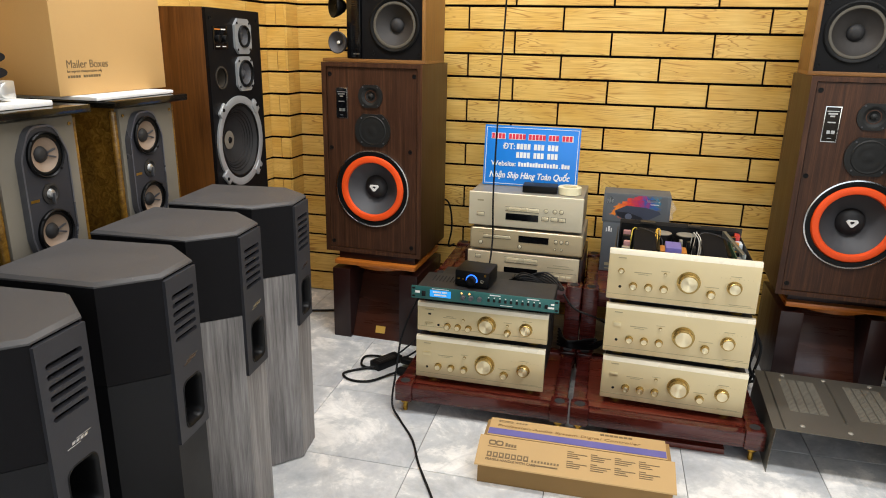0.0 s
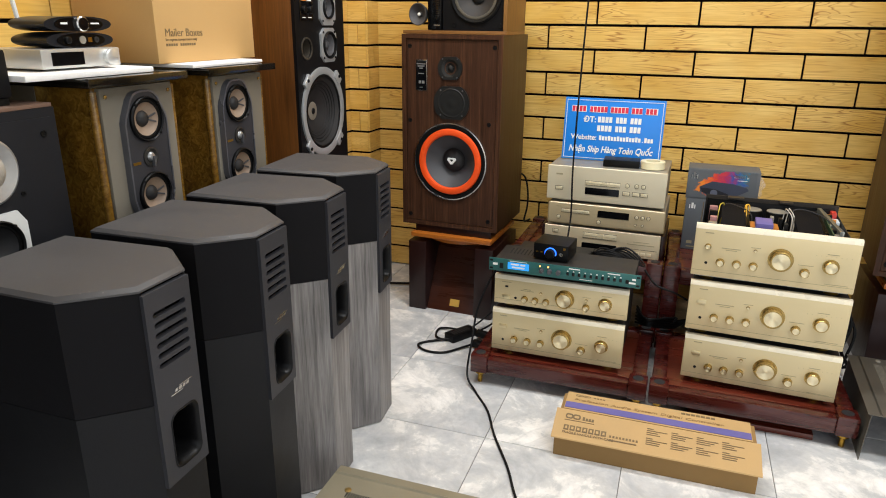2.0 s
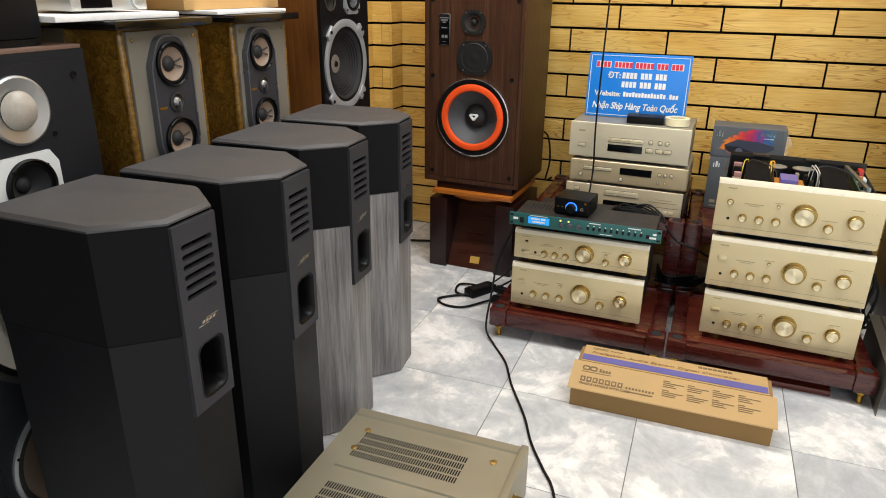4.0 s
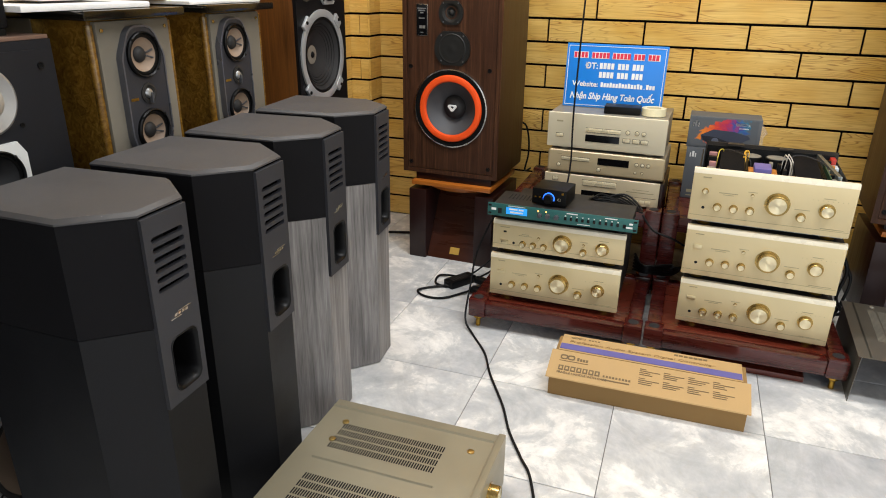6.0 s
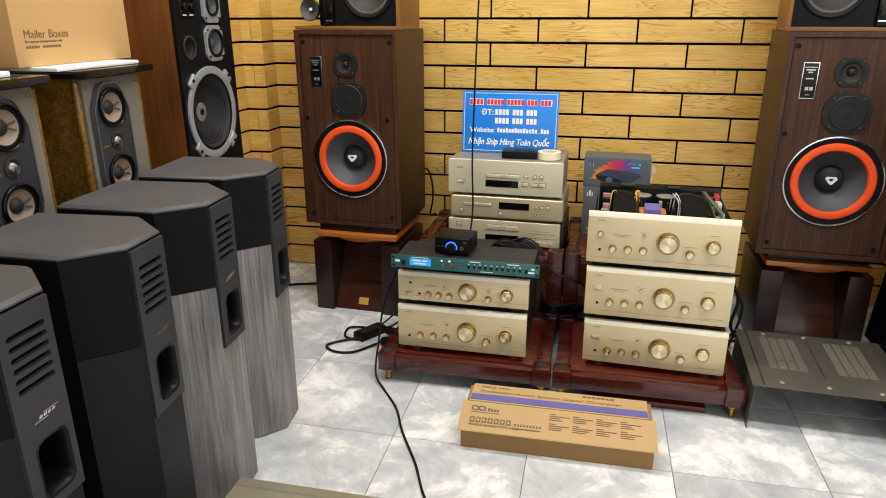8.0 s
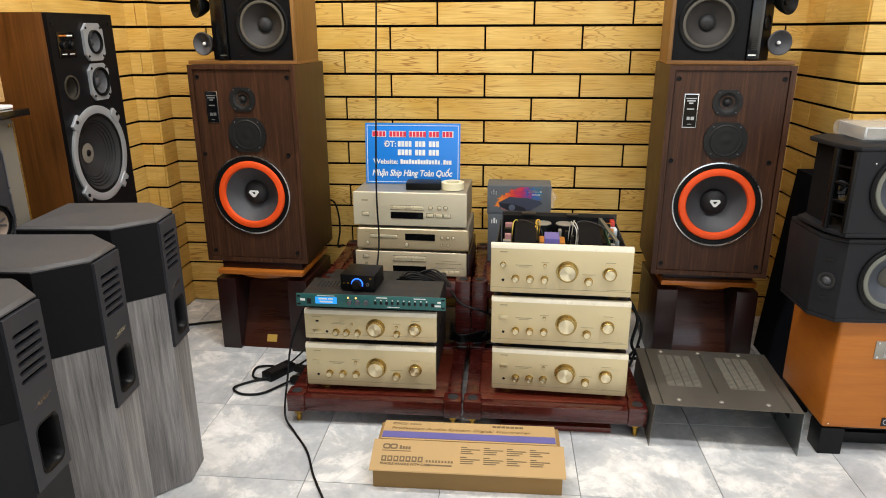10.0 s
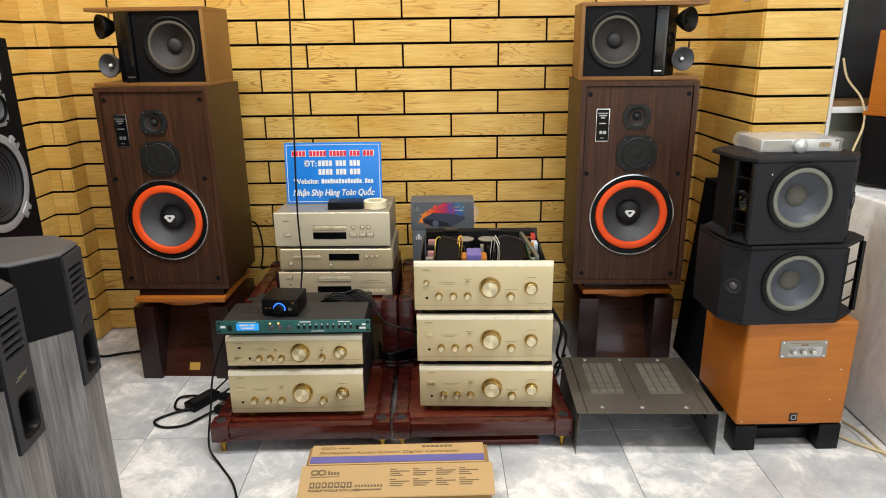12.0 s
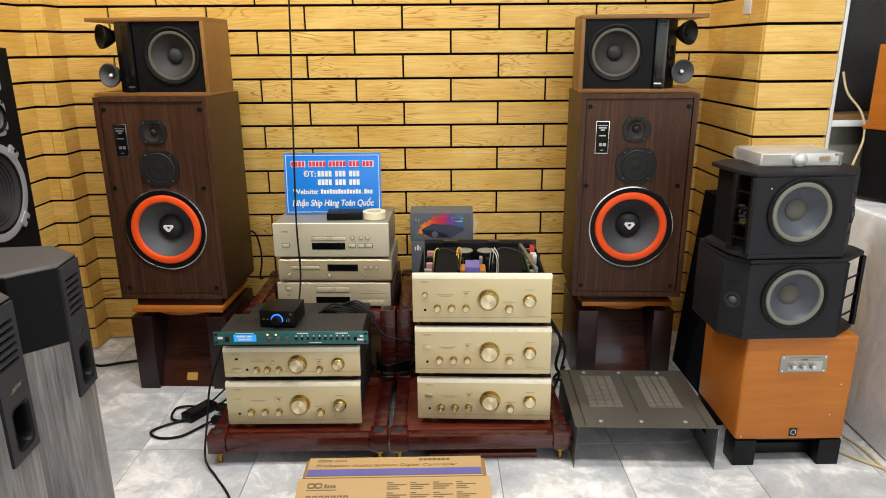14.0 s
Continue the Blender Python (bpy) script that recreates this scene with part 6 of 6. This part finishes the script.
part("socket_plate", bm_prism(rounded(0.034, 0.017, 0.008, 0.070, 0.021), -0.002, 0.001, "y"), M_OLIVE, wd)
for jx in (0.063, 0.077):
    part("jack", bm_lathe([(0.005, 0.002), (0.003, 0.003), (0, 0.002)], jx, 0.021, 0.0, 16), M_BRASS, wd)
part("corner_label", plate(0.098, 0.110, 0.030, 0.036, 0.0), M_DISPLAY, wd)
film = bm_box(-0.128, 0.116, -0.012, 0.154, 0.0, 0.041, 0.006, 3)
bmesh.ops.subdivide_edges(film, edges=film.edges[:], cuts=9, use_grid_fill=True)
for v in film.verts:
    v.co += Vector((noise.noise(v.co * 75), noise.noise(v.co * 75 + Vector((9, 0, 0))), max(0, noise.noise(v.co * 75 + Vector((0, 9, 0)))))) * 0.006
part("clear_wrap", film, M_FILM, wd)

# dark panel leaning against the column
solid("speaker_grille", bm_prism([(0.0, 0.0), (0.07, 0.0), (0.138, 0.742), (0.065, 0.742)], 0.0, 0.36, "y", 0.003), M_NAVY, "dark cloth-covered speaker grille leaning against the tiled column", "speaker grille", pose(1.137, 2.33, 0))

# wrapped goods and speakers beside the shelf bay
wg = bm_box(0, 0.62, 0, 0.66, 0, 0.757, 0.02, 3)
bmesh.ops.subdivide_edges(wg, edges=wg.edges[:], cuts=7, use_grid_fill=True)
for v in wg.verts:
    if v.co.z > 0.02:
        v.co += Vector((noise.noise(v.co * 6), noise.noise(v.co * 6 + Vector((7, 0, 0))), noise.noise(v.co * 6 + Vector((0, 7, 0))) * 0.4)) * 0.018
solid("wrapped_cabinet", wg, M_SHEET, "large cabinet wrapped in milky plastic sheet on the floor", "wrapped furniture", pose(1.565, 1.80, 0, 0, 0, -2))
bs = thing("boxed_speaker", pose(1.64, 2.437, 0.766, 0, 0, -60), "black fronted speaker on a wrapped cabinet", "loudspeaker")
part("cabinet", bm_box(0.0, 0.32, 0.012, 0.20, 0, 0.240, 0.003), M_BLACK, bs)
part("grille", bm_box(0.004, 0.316, 0.0, 0.012, 0.005, 0.235, 0.004), M_BLACKCLOTH, bs)
ws = thing("wooden_speaker", pose(1.648, 2.450, 1.007, 0, 0, -60), "orange-brown wooden speaker on a black one", "loudspeaker")
part("cabinet", bm_box(0.006, 0.30, 0.0, 0.20, 0.014, 0.285, 0.002), M_CHERRY, ws)
part("plinth", bm_box(-0.004, 0.31, -0.008, 0.205, 0.0, 0.014, 0.002), M_ORANGEWOOD, ws)
sbox = thing("stored_box", pose(1.62, 2.60, 1.0505, 0, 0, 4), "dark stored cabinet in a clear plastic bag on the shelf", "stored cabinet")
part("cabinet", bm_box(0, 0.36, 0.02, 0.30, 0, 0.44, 0.006), M_BLACK, sbox)
bag = bm_box(0.0, 0.40, 0.0, 0.32, 0.0, 0.47, 0.01, 2)
bmesh.ops.subdivide_edges(bag, edges=bag.edges[:], cuts=5, use_grid_fill=True)
for v in bag.verts:
    v.co += Vector((noise.noise(v.co * 14), noise.noise(v.co * 14 + Vector((5, 0, 0))), max(0, noise.noise(v.co * 14 + Vector((0, 5, 0)))))) * 0.015
part("plastic_bag", bag, M_BAG, sbox)

# white socket box on the column
sk = thing("wall_socket", pose(1.282, 2.655, 1.40, 0, 0, -90), "white wall switch on the tiled column", "switch")
part("box", bm_box(-0.03, 0.03, -0.012, 0.0, 0.0, 0.11, 0.003), M_WHITE, sk)


# ---- cables ----
def cable(pts, r, label, material=None, name="cable"):
    return solid(name, bm_tube(pts, r), material or M_CABLE, label, "cable", group="cables")


cable([(-0.375, 2.64, 2.78), (-0.380, 2.63, 1.9), (-0.384, 2.62, 1.45), (-0.390, 2.58, 1.07), (-0.382, 2.475, 0.69), (-0.372, 2.44, 0.50), (-0.37, 2.36, 0.40), (-0.36, 2.28, 0.39)], 0.0033, "thin black cable hanging from the ceiling to the amplifiers")
cable([(-0.47, 2.18, 0.395), (-0.56, 2.17, 0.38), (-0.62, 2.10, 0.24), (-0.625, 2.03, 0.12), (-0.618, 1.96, 0.03), (-0.57, 1.90, 0.005), (-0.50, 1.80, 0.005), (-0.446, 1.68, 0.005), (-0.37, 1.54, 0.005), (-0.322, 1.43, 0.005), (-0.27, 1.34, 0.005), (-0.224, 1.26, 0.005), (-0.16, 1.05, 0.005), (-0.08, 0.7, 0.005)], 0.0036, "black cable running over the rack and along the floor")
cable([(-0.74, 2.30, 0.016), (-0.79, 2.325, 0.012), (-0.845, 2.32, 0.006), (-0.835, 2.25, 0.006), (-0.79, 2.23, 0.006), (-0.765, 2.235, 0.012)], 0.0045, "looped black mains lead of a power adapter on the floor")
cable([(-0.765, 2.24, 0.012), (-0.83, 2.21, 0.006), (-0.875, 2.16, 0.006), (-0.83, 2.12, 0.006), (-0.76, 2.13, 0.006), (-0.70, 2.20, 0.008), (-0.645, 2.24, 0.02)], 0.0045, "black adapter lead curling over the floor tiles")
cable([(-0.725, 2.34, 0.016), (-0.70, 2.38, 0.03), (-0.655, 2.42, 0.07), (-0.61, 2.44, 0.13), (-0.57, 2.45, 0.2)], 0.0035, "thin black adapter lead rising behind the rack")
cable([(-0.72, 2.30, 0.016), (-0.68, 2.33, 0.02), (-0.63, 2.36, 0.05)], 0.004, "short black lead beside the power adapter")
ad = thing("power_adapter", pose(-0.745, 2.285, 0.0, 0, 0, 58), "black power adapter with leads on the floor", "power adapter")
part("case", bm_box(-0.062, 0.062, -0.026, 0.026, 0.0, 0.030, 0.004), M_BLACKSAT, ad)
bars_m = merge(*[bm_box(-0.045 + i * 0.012, -0.037 + i * 0.012, -0.015, 0.015, 0.0300, 0.0304) for i in range(7)])
tagged(part("label_print", bars_m, M_CASE, ad), kind="stuff")
for px, py, pz in ((-0.655, 2.285, 0.03), (-0.65, 2.215, 0.02)):
    pl = thing("plug", pose(px, py, pz - 0.016, 0, 0, -15), "black mains plug lying beside the rack", "plug", "mains plugs")
    part("body", bm_box(-0.03, 0.03, -0.014, 0.014, 0.0, 0.026, 0.008, 3), M_RUBBER, pl)
# loose leads on the gold amplifiers
cable([(-0.08, 2.14, 0.42), (-0.04, 2.12, 0.38), (0.02, 2.12, 0.36), (0.06, 2.15, 0.33)], 0.0035, "black lead hanging between the two amplifier stacks")
for i in range(6):
    o = i * 0.009
    cable([(-0.30 + o, 2.20 + o, 0.396 + 0.008 * i), (-0.25, 2.24 - o, 0.412 + 0.006 * i), (-0.17 - o, 2.22 + o * 0.6, 0.408 + 0.007 * i), (-0.13 + o, 2.26 - o, 0.404), (-0.20 + o, 2.28, 0.412 + 0.006 * i), (-0.28, 2.27 - o, 0.406)], 0.0032, "coiled black lead lying on an amplifier")
    cable([(-0.10, 2.40 + o, 0.12 + o), (-0.06, 2.36 - o, 0.13 + o), (-0.01 + o, 2.37, 0.125 + o), (0.04, 2.40 - o, 0.12 + o), (0.08, 2.42, 0.15)], 0.0042, "tangled black leads behind the racks")
cable([(-0.67, 2.855, 0.55), (-0.645, 2.87, 0.53), (-0.632, 2.88, 0.47), (-0.630, 2.88, 0.40), (-0.640, 2.87, 0.33), (-0.60, 2.80, 0.36)], 0.004, "grey-black speaker cable from a floor speaker")
cable([(-1.45, 2.80, 0.20), (-1.40, 2.74, 0.05), (-1.32, 2.69, 0.008), (-1.22, 2.71, 0.008), (-1.10, 2.75, 0.008), (-0.95, 2.80, 0.008)], 0.0055, "black cable lying along the wall")
cable([(0.56, 2.44, 0.30), (0.60, 2.42, 0.22), (0.585, 2.41, 0.12), (0.62, 2.44, 0.05), (0.60, 2.52, 0.008), (0.66, 2.62, 0.008)], 0.006, "thick black cable dropping behind the metal cover")
cable([(0.57, 2.48, 0.26), (0.625, 2.46, 0.18), (0.61, 2.44, 0.08), (0.575, 2.40, 0.01)], 0.005, "black cable dropping behind the metal cover")
cable([(1.44, 2.00, 0.006), (1.50, 1.93, 0.006), (1.56, 1.87, 0.006), (1.66, 1.74, 0.006), (1.8, 1.70, 0.006)], 0.005, "cream cable lying on the floor by the subwoofer", M_CREAMCABLE)
cable([(1.43, 2.30, 0.006), (1.49, 2.16, 0.006), (1.535, 2.02, 0.006), (1.54, 1.86, 0.006), (1.56, 1.72, 0.006)], 0.004, "cream cable along the plastic-wrapped cabinet", M_CREAMCABLE)
cable([(1.565, 2.49, 1.20), (1.585, 2.48, 1.13), (1.635, 2.46, 1.06), (1.645, 2.44, 0.98), (1.60, 2.40, 0.90), (1.56, 2.36, 0.86)], 0.004, "cream cable hanging by the white shelf upright", M_CREAMCABLE)
